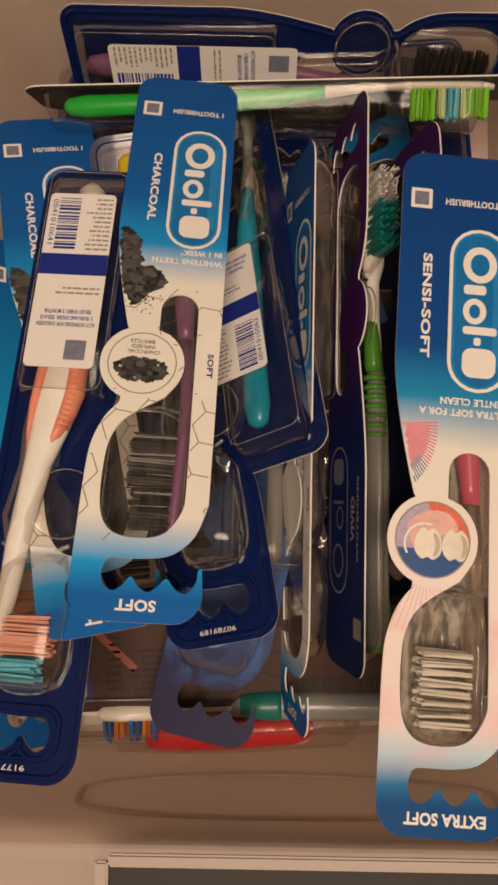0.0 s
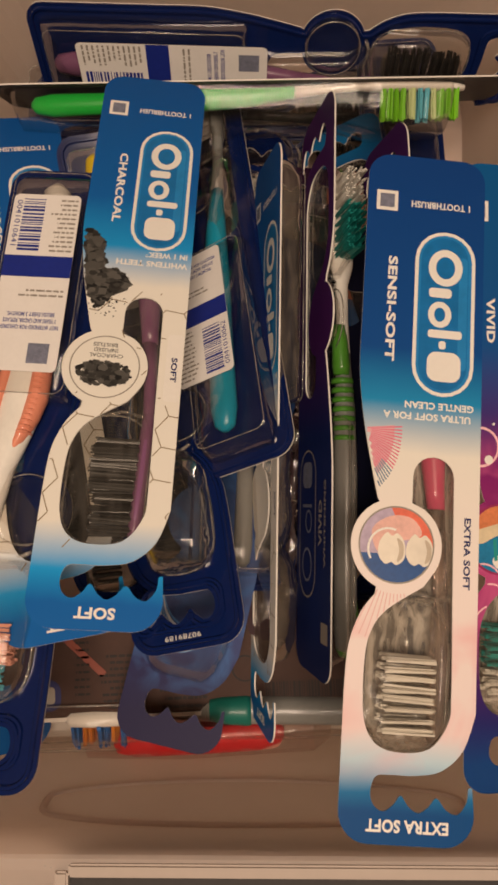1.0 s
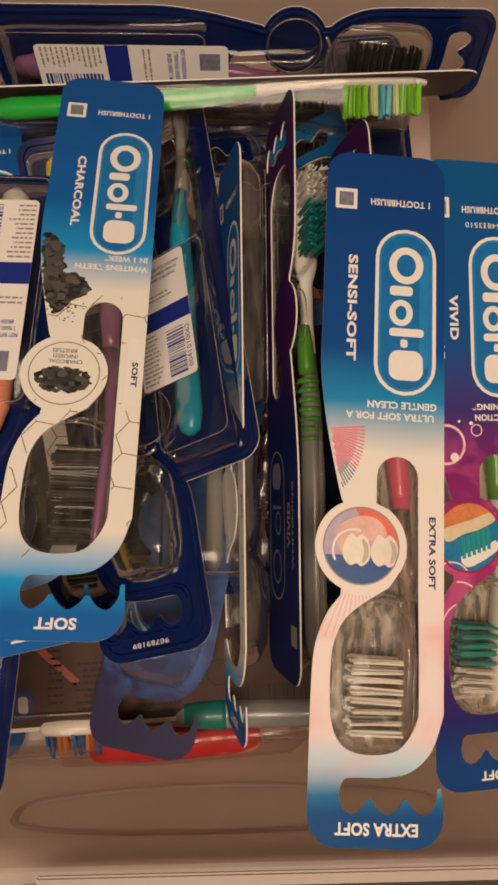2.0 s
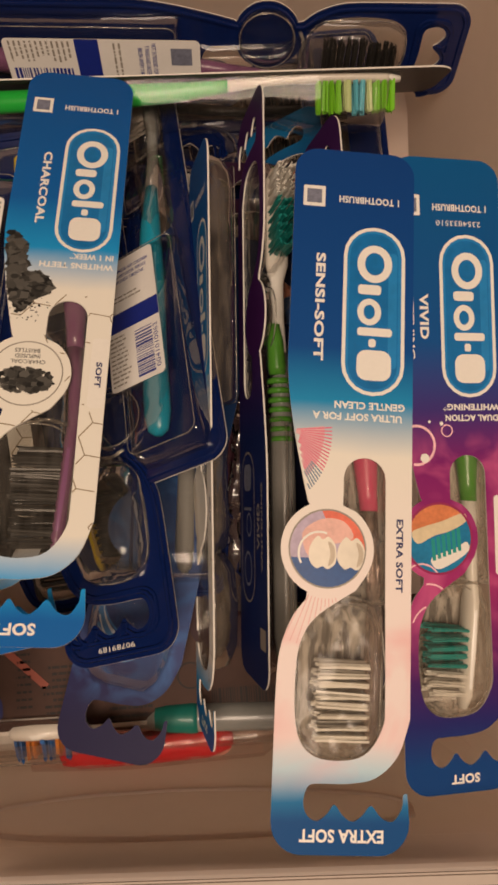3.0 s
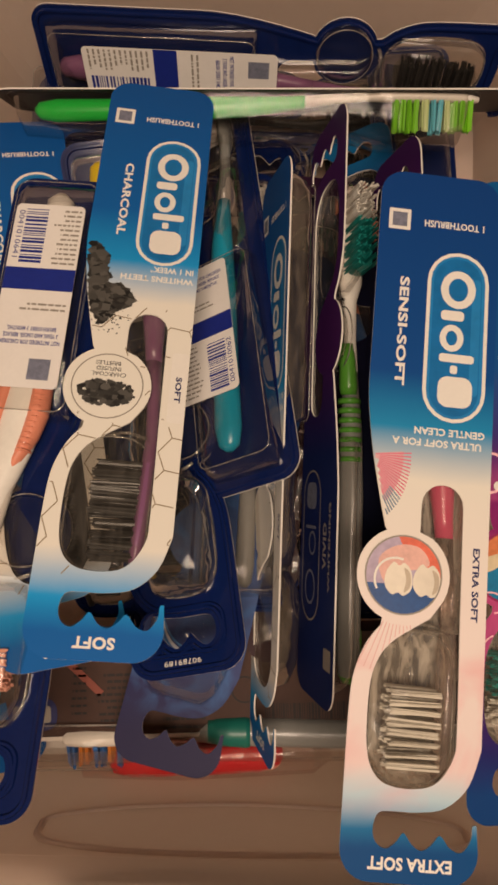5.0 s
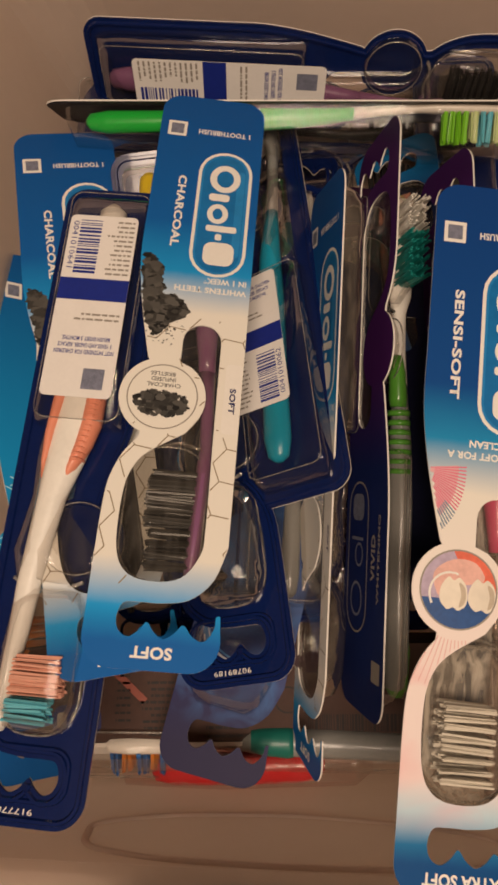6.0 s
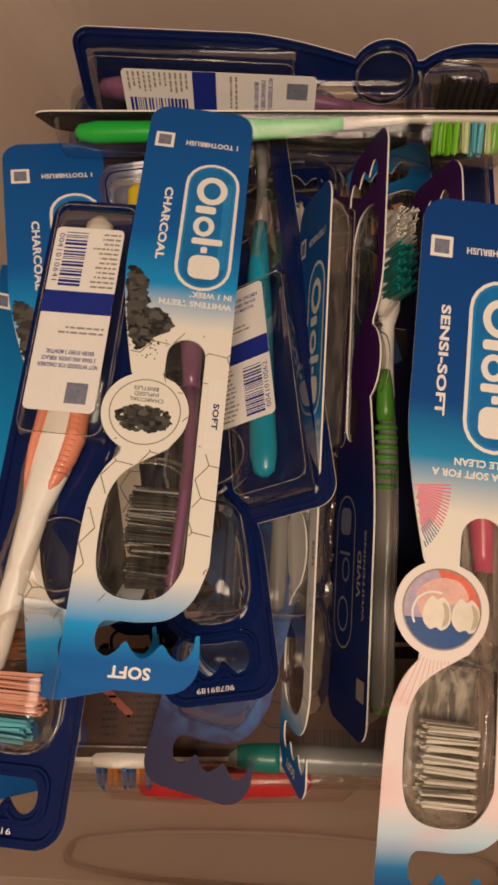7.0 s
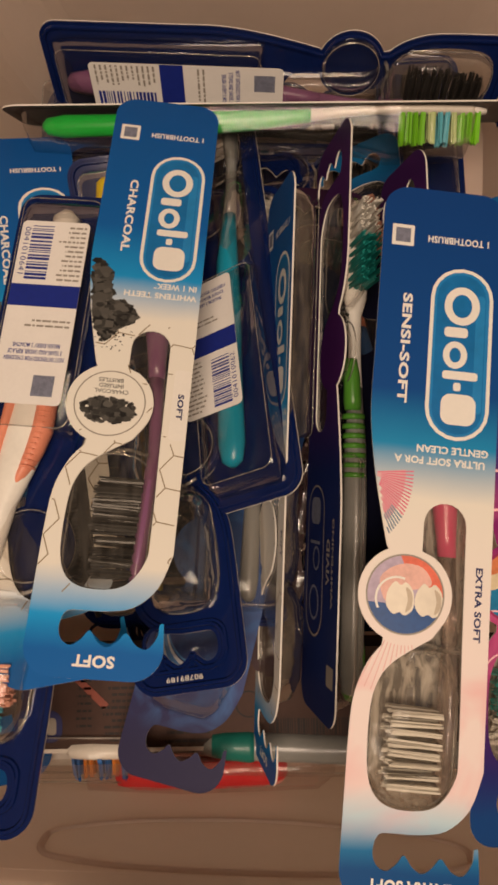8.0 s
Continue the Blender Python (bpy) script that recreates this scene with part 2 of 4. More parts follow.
def card_outline():
    """Outline of a hang card (u, v): waisted left edge with a round tab, hook slot with two teeth near the end."""
    left = spline([(-20.5, 60), (-20.4, 78), (-18.2, 95), (-14.8, 111), (-12.6, 120)], 5, False)
    tab = arc(-6, 134.5, 14.6, 246, 114, 14)
    low = spline([(-12.2, 150), (-16.5, 156), (-19.8, 166), (-20.5, 180)], 5, False)
    hook = spline([(19.8, 205), (18.6, 205.4), (18.2, 209), (15.5, 212.6), (12, 211.6), (9, 208.4), (6.5, 211), (3.6, 212.8), (0.6, 211.2), (-1.9, 208.3), (-4, 210.8), (-7, 212.8), (-10, 211.2), (-11.1, 207.5), (-9.6, 203.2), (-5, 202.6), (2, 202.5), (10.2, 200.8), (16.9, 194.5), (20.5, 184)], 4, False)
    return (arc(-12.5, 8, 8, 270, 180, 7) + left + tab + low + arc(-11.5, 213, 9, 180, 90, 7) + arc(11.5, 213, 9, 90, 0, 7) + hook + arc(12.5, 8, 8, 0, -90, 7))


def window_outline():
    top = arc(5.3, 112.3, 6.7, 180, 360, 10)
    side = spline([(12.4, 150), (12.8, 178), (12.0, 187), (6.5, 194.6), (-3, 196.2), (-10.5, 193.8), (-14.2, 186), (-14.6, 170), (-12.8, 161), (-8, 154.4), (3, 147)], 5, False)
    tab = arc(-6, 134.5, 14.6, 38, -64, 10)
    return top + side + tab[:-1] + [(-1.4, 121)]


CARD, WINDOW = card_outline(), window_outline()


def inside(p, poly):
    hit, j = False, len(poly) - 1
    for i in range(len(poly)):
        a, b = poly[i], poly[j]
        if (a[1] > p[1]) != (b[1] > p[1]) and p[0] < (b[0] - a[0]) * (p[1] - a[1]) / (b[1] - a[1]) + a[0]:
            hit = not hit
        j = i
    return hit


def plate(rings, z0, z1, front=0, back=0, edge=0):
    """A flat plate between z0 and z1 (mm) with holes; material numbers for its front, back and rim."""
    from mathutils.geometry import tessellate_polygon
    bm = bmesh.new()
    flat = [Vector((x, -y, 0)) for r in rings for x, y in r]
    tris = tessellate_polygon([[Vector((x, -y, 0)) for x, y in r] for r in rings])
    lo = [bm.verts.new((p.x * MM, p.y * MM, z0 * MM)) for p in flat]
    hi = [bm.verts.new((p.x * MM, p.y * MM, z1 * MM)) for p in flat]
    for a, b, c in tris:
        if (flat[b] - flat[a]).cross(flat[c] - flat[a]).z < 0:
            b, c = c, b
        try:
            bm.faces.new((hi[a], hi[b], hi[c])).material_index = front
            bm.faces.new((lo[c], lo[b], lo[a])).material_index = back
        except ValueError:
            pass
    k = 0
    for r in rings:
        n = len(r)
        for i in range(n):
            a, b = k + i, k + (i + 1) % n
            bm.faces.new((lo[a], lo[b], hi[b], hi[a])).material_index = edge
        k += n
    return bm


def flat(shapes, z):
    """Printed shapes: lists of (u, v) lying at height z, facing z+ (or z- where z is negative)."""
    bm = bmesh.new()
    for s in shapes:
        area = sum(s[i - 1][0] * s[i][1] - s[i][0] * s[i - 1][1] for i in range(len(s)))
        if (area > 0) == (z > 0):
            s = s[::-1]
        bm.faces.new([bm.verts.new((x * MM, -y * MM, z * MM)) for x, y in s])
    return bm


def ring(cx, cy, rx, ry, w, n=28, a0=0, a1=360):
    out = []
    for i in range(n):
        a, b = radians(a0 + (a1 - a0) * i / n), radians(a0 + (a1 - a0) * (i + 1) / n)
        out.append([(cx + rx * math.cos(a), cy + ry * math.sin(a)), (cx + rx * math.cos(b), cy + ry * math.sin(b)),
                    (cx + (rx - w) * math.cos(b), cy + (ry - w) * math.sin(b)), (cx + (rx - w) * math.cos(a), cy + (ry - w) * math.sin(a))])
    return out


def box2(x0, y0, x1, y1, r=0.0):
    if not r:
        return [(x0, y0), (x1, y0), (x1, y1), (x0, y1)]
    return arc(x1 - r, y0 + r, r, -90, 0, 5) + arc(x1 - r, y1 - r, r, 0, 90, 5) + arc(x0 + r, y1 - r, r, 90, 180, 5) + arc(x0 + r, y0 + r, r, 180, 270, 5)


def stroke(a, b, w):
    d = Vector((b[0] - a[0], b[1] - a[1]))
    if d.length < 1e-6:
        d = Vector((1e-3, 0))
    n = Vector((-d.y, d.x)).normalized() * w / 2
    return [(a[0] + n.x, a[1] + n.y), (b[0] + n.x, b[1] + n.y), (b[0] - n.x, b[1] - n.y), (a[0] - n.x, a[1] - n.y)]


def lettering(text, u, v, cap, turn, parent, mat, z=0.34, length=None, bold=0.0, back=False):
    """A printed line of words centred on (u, v) mm, capitals cap mm high."""
    data = bpy.data.curves.new("lettering", "FONT")
    data.body, data.align_x, data.align_y, data.size = text, "CENTER", "CENTER", cap * MM / 0.7
    data.offset, data.resolution_u, data.space_character = bold * MM, 3, 1.05
    tmp = bpy.data.objects.new("lettering", data)
    scene.collection.objects.link(tmp)
    bpy.context.view_layer.update()
    me = bpy.data.meshes.new_from_object(tmp.evaluated_get(bpy.context.evaluated_depsgraph_get()))
    bpy.data.objects.remove(tmp)
    xs = [w.co.x for w in me.vertices]
    s = length * MM / (max(xs) - min(xs)) if length else 1.0
    m = pose(u * MM, -v * MM, z * MM, 0, 180 if back else 0, turn) @ Matrix.Diagonal((s, 1, 1, 1))
    me.transform(m)
    me.materials.clear()
    me.materials.append(mat)
    me.name = "lettering"
    ob = new("lettering", me)
    ob.parent = parent
    return ob


def loft(stations, bm=None, n=10, power=2.6, z_sign=-1, floor=0.0):
    """A bulge over a flat base: stations (v, centre, half width, height, base) in mm along the length, flattened-oval section."""
    bm = bm or bmesh.new()
    rows = []
    for v, c, w, h in stations:
        row = []
        for i in range(n + 1):
            a = math.pi * i / n
            ca, sa = math.cos(a), math.sin(a)
            x = c - w * math.copysign(abs(ca) ** (2 / power), ca)
            z = floor + h * abs(sa) ** (2 / power)
            row.append(bm.verts.new((x * MM, -v * MM, z_sign * z * MM)))
        rows.append(row)
    for a, b in zip(rows, rows[1:]):
        for i in range(n):
            q = (a[i], a[i + 1], b[i + 1], b[i])
            bm.faces.new(q if z_sign > 0 else q[::-1])
    return bm


def tube(stations, n=10, bm=None, closed=True):
    """A rod along v: stations (v, u, z, half u, half z) in mm."""
    bm = bm or bmesh.new()
    rows = []
    for v, u, z, ru, rz in stations:
        rows.append([bm.verts.new(((u + ru * math.cos(2 * math.pi * i / n)) * MM, -v * MM, (z + rz * math.sin(2 * math.pi * i / n)) * MM)) for i in range(n)])
    for a, b in zip(rows, rows[1:]):
        for i in range(n):
            bm.faces.new((a[i], a[(i + 1) % n], b[(i + 1) % n], b[i]))
    if closed:
        bm.faces.new(rows[0][::-1])
        bm.faces.new(rows[-1])
    bmesh.ops.recalc_face_normals(bm, faces=bm.faces[:])
    return bm


def bead(path, r, z, n=6, closed=True):
    """A moulded bead along a path of (u, v), radius r, at height z (mm)."""
    bm, rows, m = bmesh.new(), [], len(path)
    for i, p in enumerate(path):
        a, b = Vector(path[i - 1] if closed or i else p), Vector(path[(i + 1) % m] if closed or i < m - 1 else p)
        d = (b - a).normalized() if (b - a).length > 1e-6 else Vector((1, 0))
        s = Vector((-d.y, d.x))
        rows.append([bm.verts.new(((p[0] + s.x * r * math.cos(2 * math.pi * k / n)) * MM, -(p[1] + s.y * r * math.cos(2 * math.pi * k / n)) * MM, (z + r * math.sin(2 * math.pi * k / n)) * MM)) for k in range(n)])
    for i in range(m if closed else m - 1):
        a, b = rows[i], rows[(i + 1) % m]
        for k in range(n):
            bm.faces.new((a[k], a[(k + 1) % n], b[(k + 1) % n], b[k]))
    bmesh.ops.recalc_face_normals(bm, faces=bm.faces[:])
    return bm


def inset(poly, d):
    """The outline moved inwards by d, corner by corner."""
    area = sum(poly[i - 1][0] * poly[i][1] - poly[i][0] * poly[i - 1][1] for i in range(len(poly)))
    s = 1 if area > 0 else -1
    out = []
    for i, p in enumerate(poly):
        a, b = Vector(poly[i - 1]), Vector(poly[(i + 1) % len(poly)])
        t = (b - a)
        t = t.normalized() if t.length > 1e-6 else Vector((1, 0))
        out.append((p[0] - t.y * d * s, p[1] + t.x * d * s))
    return out


def bristle_block(v0, v1, u0, u1, z0, z1, pitch, seed, lean=0.4, fill=0.125):
    """Rows of separate tufts that point along u, from u1 (root) to u0 (tip)."""
    rnd, bm = random.Random(seed), bmesh.new()
    rows = max(1, round((v1 - v0) / pitch))
    zs = max(2, round((z1 - z0) / 2.4))
    for i in range(rows):
        for j in range(zs):
            v = v0 + (i + 0.5) * (v1 - v0) / rows
            z = z0 + (j + 0.5) * (z1 - z0) / zs
            hv, hz = (v1 - v0) / rows * fill, (z1 - z0) / zs * 0.36
            bend, reach = rnd.uniform(-lean, lean) * 1.6, rnd.uniform(-0.9, 0.9)
            for k in range(7):
                a0 = rnd.uniform(0, 6.283)
                vv, zz, tip = v + rnd.uniform(-2.0, 2.0) * hv, z + rnd.uniform(-0.7, 0.7) * hz, u0 + reach + rnd.uniform(-0.7, 0.7)
                dv, dz, w = bend + rnd.uniform(-lean, lean), rnd.uniform(-0.5, 0.5), 0.2 + 0.45 * hv
                lo = [bm.verts.new((u1 * MM, -(vv + w * math.cos(a0 + q * 2.094)) * MM, (zz + w * math.sin(a0 + q * 2.094)) * MM)) for q in range(3)]
                hi = [bm.verts.new((tip * MM, -(vv + dv + 0.9 * w * math.cos(a0 + q * 2.094)) * MM, (zz + dz + 0.9 * w * math.sin(a0 + q * 2.094)) * MM)) for q in range(3)]
                for q in range(3):
                    bm.faces.new((lo[q], lo[(q + 1) % 3], hi[(q + 1) % 3], hi[q]))
                bm.faces.new(hi)
    bmesh.ops.recalc_face_normals(bm, faces=bm.faces[:])
    return bm


def toothbrush(parent, handle, grip, bristle, tip=None, neck=None, seed=1, z=-5.0, turned=None, fill=0.125, blocks=None):
    """The brush in a pack, lying on its side: handle, rubber grip, neck with head, two blocks of bristles."""
    made = []
    body = part("toothbrush", tube([(9, 4, z, 1.5, 1.5), (11, 4, z, 4, 3.4), (18, 4, z, 5.4, 4.2), (45, 4.5, z, 5.0, 4.4), (75, 5, z, 5.6, 4.5), (100, 6.0, z, 4.6, 4.0), (116, 7.5, z, 3.2, 3.0), (122, 8.1, z, 2.9, 2.8)], 14), PAINT[handle], parent, smooth=True)
    made.append(body)
    made.append(part("neck", tube([(122, 8.1, z, 2.9, 2.8), (135, 9.4, z, 2.3, 2.4), (150, 10.4, z, 2.2, 2.6), (157, 10.4, z, 2.6, 4.6), (175, 9.9, z, 2.4, 5.0), (190, 9.3, z, 2.3, 4.6), (195, 9, z, 1.4, 2.3)], 14), PAINT[neck or handle], body, smooth=True))
    if grip:
        made.append(part("grip", tube([(40, 4.3, z - 0.7, 3, 4.0), (44, 4.5, z - 0.8, 5.0, 4.4), (70, 4.9, z - 0.8, 5.6, 4.6), (92, 6, z - 0.7, 4.6, 4.2), (97, 6.2, z - 0.6, 3, 3.6)], 14), PAINT[grip], body, smooth=True))
        ribs = bmesh.new()
        for i in range(16):
            v = 48 + i * 2.6
            tube([(v, 4.7 + i * 0.06, z - 0.5, 5.6, 4.6), (v + 0.5, 4.7 + i * 0.06, z - 0.5, 5.9, 4.95), (v + 1.3, 4.7 + i * 0.06, z - 0.5, 5.6, 4.6)], 12, ribs)
        made.append(part("grip_ribbing", ribs, PAINT[grip], body))
    for k, (v0, v1, u0, paint) in enumerate(blocks or ((159, 178, -6.5, bristle), (178.5, 192, -5.0, tip or bristle))):
        b = part("bristle_block", bristle_block(v0, v1, u0, 8.5, z - 4.3, z + 4.3, 3.1, seed + 7 * k, fill=fill), PAINT[paint], body)
        made.append(tagged(b, kind="stuff"))
    if turned:
        for ob in made:
            ob.data.transform(turned)
    return body


def broad_brush(parent, seed):
    """Wide white handle with peach rubber strips on its flanks, ribbed on one side; short two-tone bristles."""
    body = part("toothbrush", tube([(10, 0, -5.5, 2, 2), (13, 0, -5.5, 5, 3.8), (60, 0, -5.5, 6.2, 4.2), (88, 0, -5.5, 8.0, 4.6), (100, 1, -5.5, 8.2, 4.6), (110, 2.6, -5.5, 6.8, 4.4), (122, 4.5, -5.5, 4.8, 4), (136, 5.9, -5.5, 4.3, 3.7), (150, 7, -5.5, 4.0, 3.4), (166, 7.6, -5.5, 3.3, 3.0), (172, 8, -5.5, 2.8, 4.4), (192, 8.5, -5.5, 2.6, 4.6), (195, 8.5, -5.5, 1.4, 2.3)], 18), PAINT["white"], parent, smooth=True)
    part("grip", tube([(62, -4.2, -6.3, 2.4, 3.6), (80, -5.2, -6.6, 3.4, 4.0), (96, -5.0, -6.8, 3.7, 4.1), (104, -3.4, -6.8, 3.2, 3.8), (112, -0.6, -6.6, 2.2, 3.2), (117, 1.2, -6.4, 0.8, 2.0)], 14), PAINT["peach"], body, smooth=True)
    part("grip", tube([(62, 4.6, -6.3, 2.0, 3.4), (84, 6.6, -6.5, 2.6, 3.8), (100, 8.2, -6.5, 2.0, 3.6), (110, 8.6, -6.2, 1.4, 2.8), (116, 8.6, -6.0, 0.6, 1.6)], 14), PAINT["peach"], body, smooth=True)
    ribs = bmesh.new()
    for i in range(16):
        v = 80 + i * 1.9
        u = -5.2 + max(0, v - 96) * 0.24
        tube([(v, u, -6.9, 3.4 - 0.07 * i, 4.0), (v + 0.35, u, -6.9, 3.7 - 0.07 * i, 4.35), (v + 0.9, u, -6.9, 3.4 - 0.07 * i, 4.0)], 10, ribs)
    part("grip_ribbing", ribs, PAINT["peach"], body)
    for k, (v0, v1, u0, paint) in enumerate(((172, 184, -8.5, "salmon"), (184.3, 192, -6.0, "cyan"))):
        tagged(part("bristle_block", bristle_block(v0, v1, u0, 8.0, -9.8, -1.2, 2.6, seed + 7 * k, fill=0.2), PAINT[paint], body), kind="stuff")
    return body


def logo(parent, z=0.3):
    """The blue pill with its white outline and plain white shapes."""
    pill = box2(-3.2, 27.2, 17.6, 85.3, 10.3)
    part("logo_outline", flat([pill], z), M_WHITE, parent)
    part("logo_rim", flat([box2(-2.0, 28.4, 16.4, 84.1, 9.1)], z + 0.03), M_RIMINK, parent)
    part("logo_panel", flat([box2(-1.1, 29.3, 15.3, 83.2, 8.2)], z + 0.045), M_PILL, parent)
    part("logo_highlight", flat([box2(12.0, 36, 15.0, 76, 1.4)], z + 0.052), M_RIMINK, parent)
    part("logo_mark", flat(ring(7.3, 40.2, 5.9, 6.6, 2.6, 30), z + 0.06), M_WHITE, parent)
    part("logo_mark", flat(ring(5.7, 57.0, 4.0, 4.6, 2.1, 26), z + 0.06), M_WHITE, parent)
    for mark in (box2(1.8, 47.6, 9.6, 51.0, 1.2), box2(1.8, 62.4, 13.4, 65.2, 1.0), box2(5.6, 66.2, 8.0, 69.0, 0.8), box2(1.8, 70.0, 13.2, 80.2, 3.2)):
        part("logo_mark", flat([mark], z + 0.06), M_WHITE, parent)


def shards(cx, cy, rx, ry, count, size, seed, z, ok=lambda p: True):
    rnd, out = random.Random(seed), []
    while len(out) < count:
        a, r = rnd.uniform(0, 6.28), math.sqrt(rnd.random())
        x, y = cx + rx * r * math.cos(a), cy + ry * r * math.sin(a)
        if not ok((x, y)):
            continue
        s, k, a0 = size * rnd.uniform(0.5, 1.2) * (1.15 - 0.6 * r), rnd.randint(4, 6), rnd.uniform(0, 6)
        out.append([(x + s * rnd.uniform(0.6, 1) * math.cos(a0 + 6.283 * i / k), y + s * 0.8 * rnd.uniform(0.6, 1) * math.sin(a0 + 6.283 * i / k)) for i in range(k)])
    bm = bmesh.new()
    for i, s in enumerate(out):
        for w in (flat([s], z + i * 0.0003),):
            me = bpy.data.meshes.new("tmp")
            w.to_mesh(me)
            w.free()
            bm.from_mesh(me)
            bpy.data.meshes.remove(me)
    return bm


def hex_lines(parent, seed):
    """Thin honeycomb strokes printed on the pale part of the card."""
    rnd, lines, r, tilt = random.Random(seed), [], 6.6, radians(8)
    for i in range(-6, 7):
        for j in range(-2, 14):
            x, y = i * 1.5 * r, (j + (i % 2) / 2) * 1.732 * r
            cx, cy = x * math.cos(tilt) - y * math.sin(tilt) + 8, 98 + x * math.sin(tilt) + y * math.cos(tilt)
            for k in range(3):
                if rnd.random() < 0.3:
                    continue
                a, b = radians(60 * k) + tilt, radians(60 * k + 60) + tilt
                p, q = (cx + r * math.cos(a), cy + r * math.sin(a)), (cx + r * math.cos(b), cy + r * math.sin(b))
                pts = [(p[0] + (q[0] - p[0]) * s / 8, p[1] + (q[1] - p[1]) * s / 8) for s in range(9)]
                for s, t in zip(pts, pts[1:]):
                    if all(inside(w, CARD) and not inside(w, WINDOW) and 103 < w[1] < 198 and (w[0] + 6) ** 2 + (w[1] - 134.5) ** 2 > 165 and not (14 < w[0] and 119 < w[1] < 147) for w in (s, t)):
                        lines.append(stroke(s, t, 0.38))
    tagged(part("honeycomb_print", flat(lines, 0.31), solid("bronze_ink", (0.26, 0.20, 0.12), 0.4), parent), kind="stuff")


def circle_charcoal(parent):
    part("tab_ring", flat(ring(-6, 134.5, 12, 12, 0.45, 40), 0.32), M_GREYINK, parent)
    part("charcoal_picture", shards(-6, 137, 9.4, 4.6, 230, 2.5, 5, 0.33), M_SHARD, parent)
    for i, w in enumerate(("CHARCOAL", "INFUSED", "BRISTLES")):
        lettering(w, -6 - 0.3 * i, 130.2 - i * 2.1, 1.45, 180, parent, M_SHARD, bold=0.03)


def circle_gentle(parent):
    c = (-6, 134.5)
    pink, coral = solid("lilac_ink", (0.42, 0.34, 0.45), 0.4, spread=0.25, scale=80), solid("coral_ink", (0.70, 0.14, 0.08), 0.4, spread=0.2)
    blue, tooth = solid("deep_blue_ink", (0.012, 0.07, 0.24), 0.4, spread=0.2), solid("tooth_ink", (0.74, 0.68, 0.57), 0.4, spread=0.12, scale=45)
    part("tab_ring", flat(ring(*c, 12.2, 12.2, 0.5, 40), 0.42), M_GREYINK, parent)
    part("picture_disc", flat([arc(*c, 12, 0, 350, 35)], 0.32), pink, parent)
    part("picture_gum", flat([arc(*c, 11.9, -100, 20, 14) + spline([(4, 138), (0, 136), (-2, 131), (-6, 127)], 4, False)], 0.34), coral, parent)
    part("picture_swirl", flat([spline([(-14, 130), (-8, 125.5), (-1, 126), (2, 131), (-4, 133), (-9, 133), (-12, 137)], 4)], 0.36), solid("blush_ink", (0.72, 0.42, 0.36), 0.4, spread=0.15), parent)
    part("picture_base", flat([arc(*c, 11.8, 15, 165, 16)], 0.38), blue, parent)
    shade = solid("tooth_shade_ink", (0.50, 0.42, 0.32), 0.4, spread=0.1)
    for u in (-7.5, 1.4):
        tooth_shape = spline([(u - 4, 134), (u - 1.8, 130.8), (u, 131.8), (u + 1.8, 130.9), (u + 4, 133.6), (u + 4.2, 138.5), (u + 1.8, 140.8), (u, 140.0), (u - 2, 140.6), (u - 4.2, 138)], 4)
        part("picture_tooth", flat([tooth_shape], 0.40), tooth, parent)
        part("picture_shade", flat([spline([(u + 1.6, 132.4), (u + 3.6, 134), (u + 3.7, 138), (u + 1.8, 139.8), (u + 2.4, 136)], 4)], 0.42), shade, parent)
    swirl = part("picture_curl", flat([stroke(a, b, 0.7) for a, b in zip(arc(-8.5, 136, 6.5, 150, 290, 12), arc(-8.5, 136, 6.5, 150, 290, 12)[1:])], 0.44), M_WHITE, parent)
    tagged(swirl, kind="stuff")


def circle_bright(parent):
    c = (-6, 134.5)
    part("tab_ring", flat(ring(*c, 12.6, 12.6, 0.8, 40), 0.42), solid("crimson_ink", (0.28, 0.02, 0.09), 0.4), parent)
    part("picture_disc", flat([arc(*c, 12, 0, 350, 35)], 0.32), solid("sky_blue_ink", (0.01, 0.18, 0.36), 0.4, spread=0.2), parent)
    part("picture_gum", flat([arc(*c, 11.9, 190, 320, 14)], 0.34), solid("orange_ink", (0.62, 0.20, 0.08), 0.4, spread=0.2), parent)
    part("picture_gumline", flat([spline([(-16, 132), (-11, 130), (-5, 128.5), (3, 126), (4, 129), (-2, 132), (-8, 133.5), (-14, 136)], 4)], 0.36), solid("ivory_ink", (0.66, 0.55, 0.36), 0.4, spread=0.15, scale=60), parent)
    part("picture_head", flat([spline([(-9, 141), (0, 138), (4, 136), (5, 139), (-1, 143), (-7, 145)], 4)], 0.38), M_WHITE, parent)
    tagged(part("picture_brush", flat([stroke((-8 + i * 1.9, 142 - i * 0.6), (-8.4 + i * 1.9, 134.5 - i * 0.7), 1.3) for i in range(6)], 0.40), PAINT["tealgreen"], parent), kind="stuff")


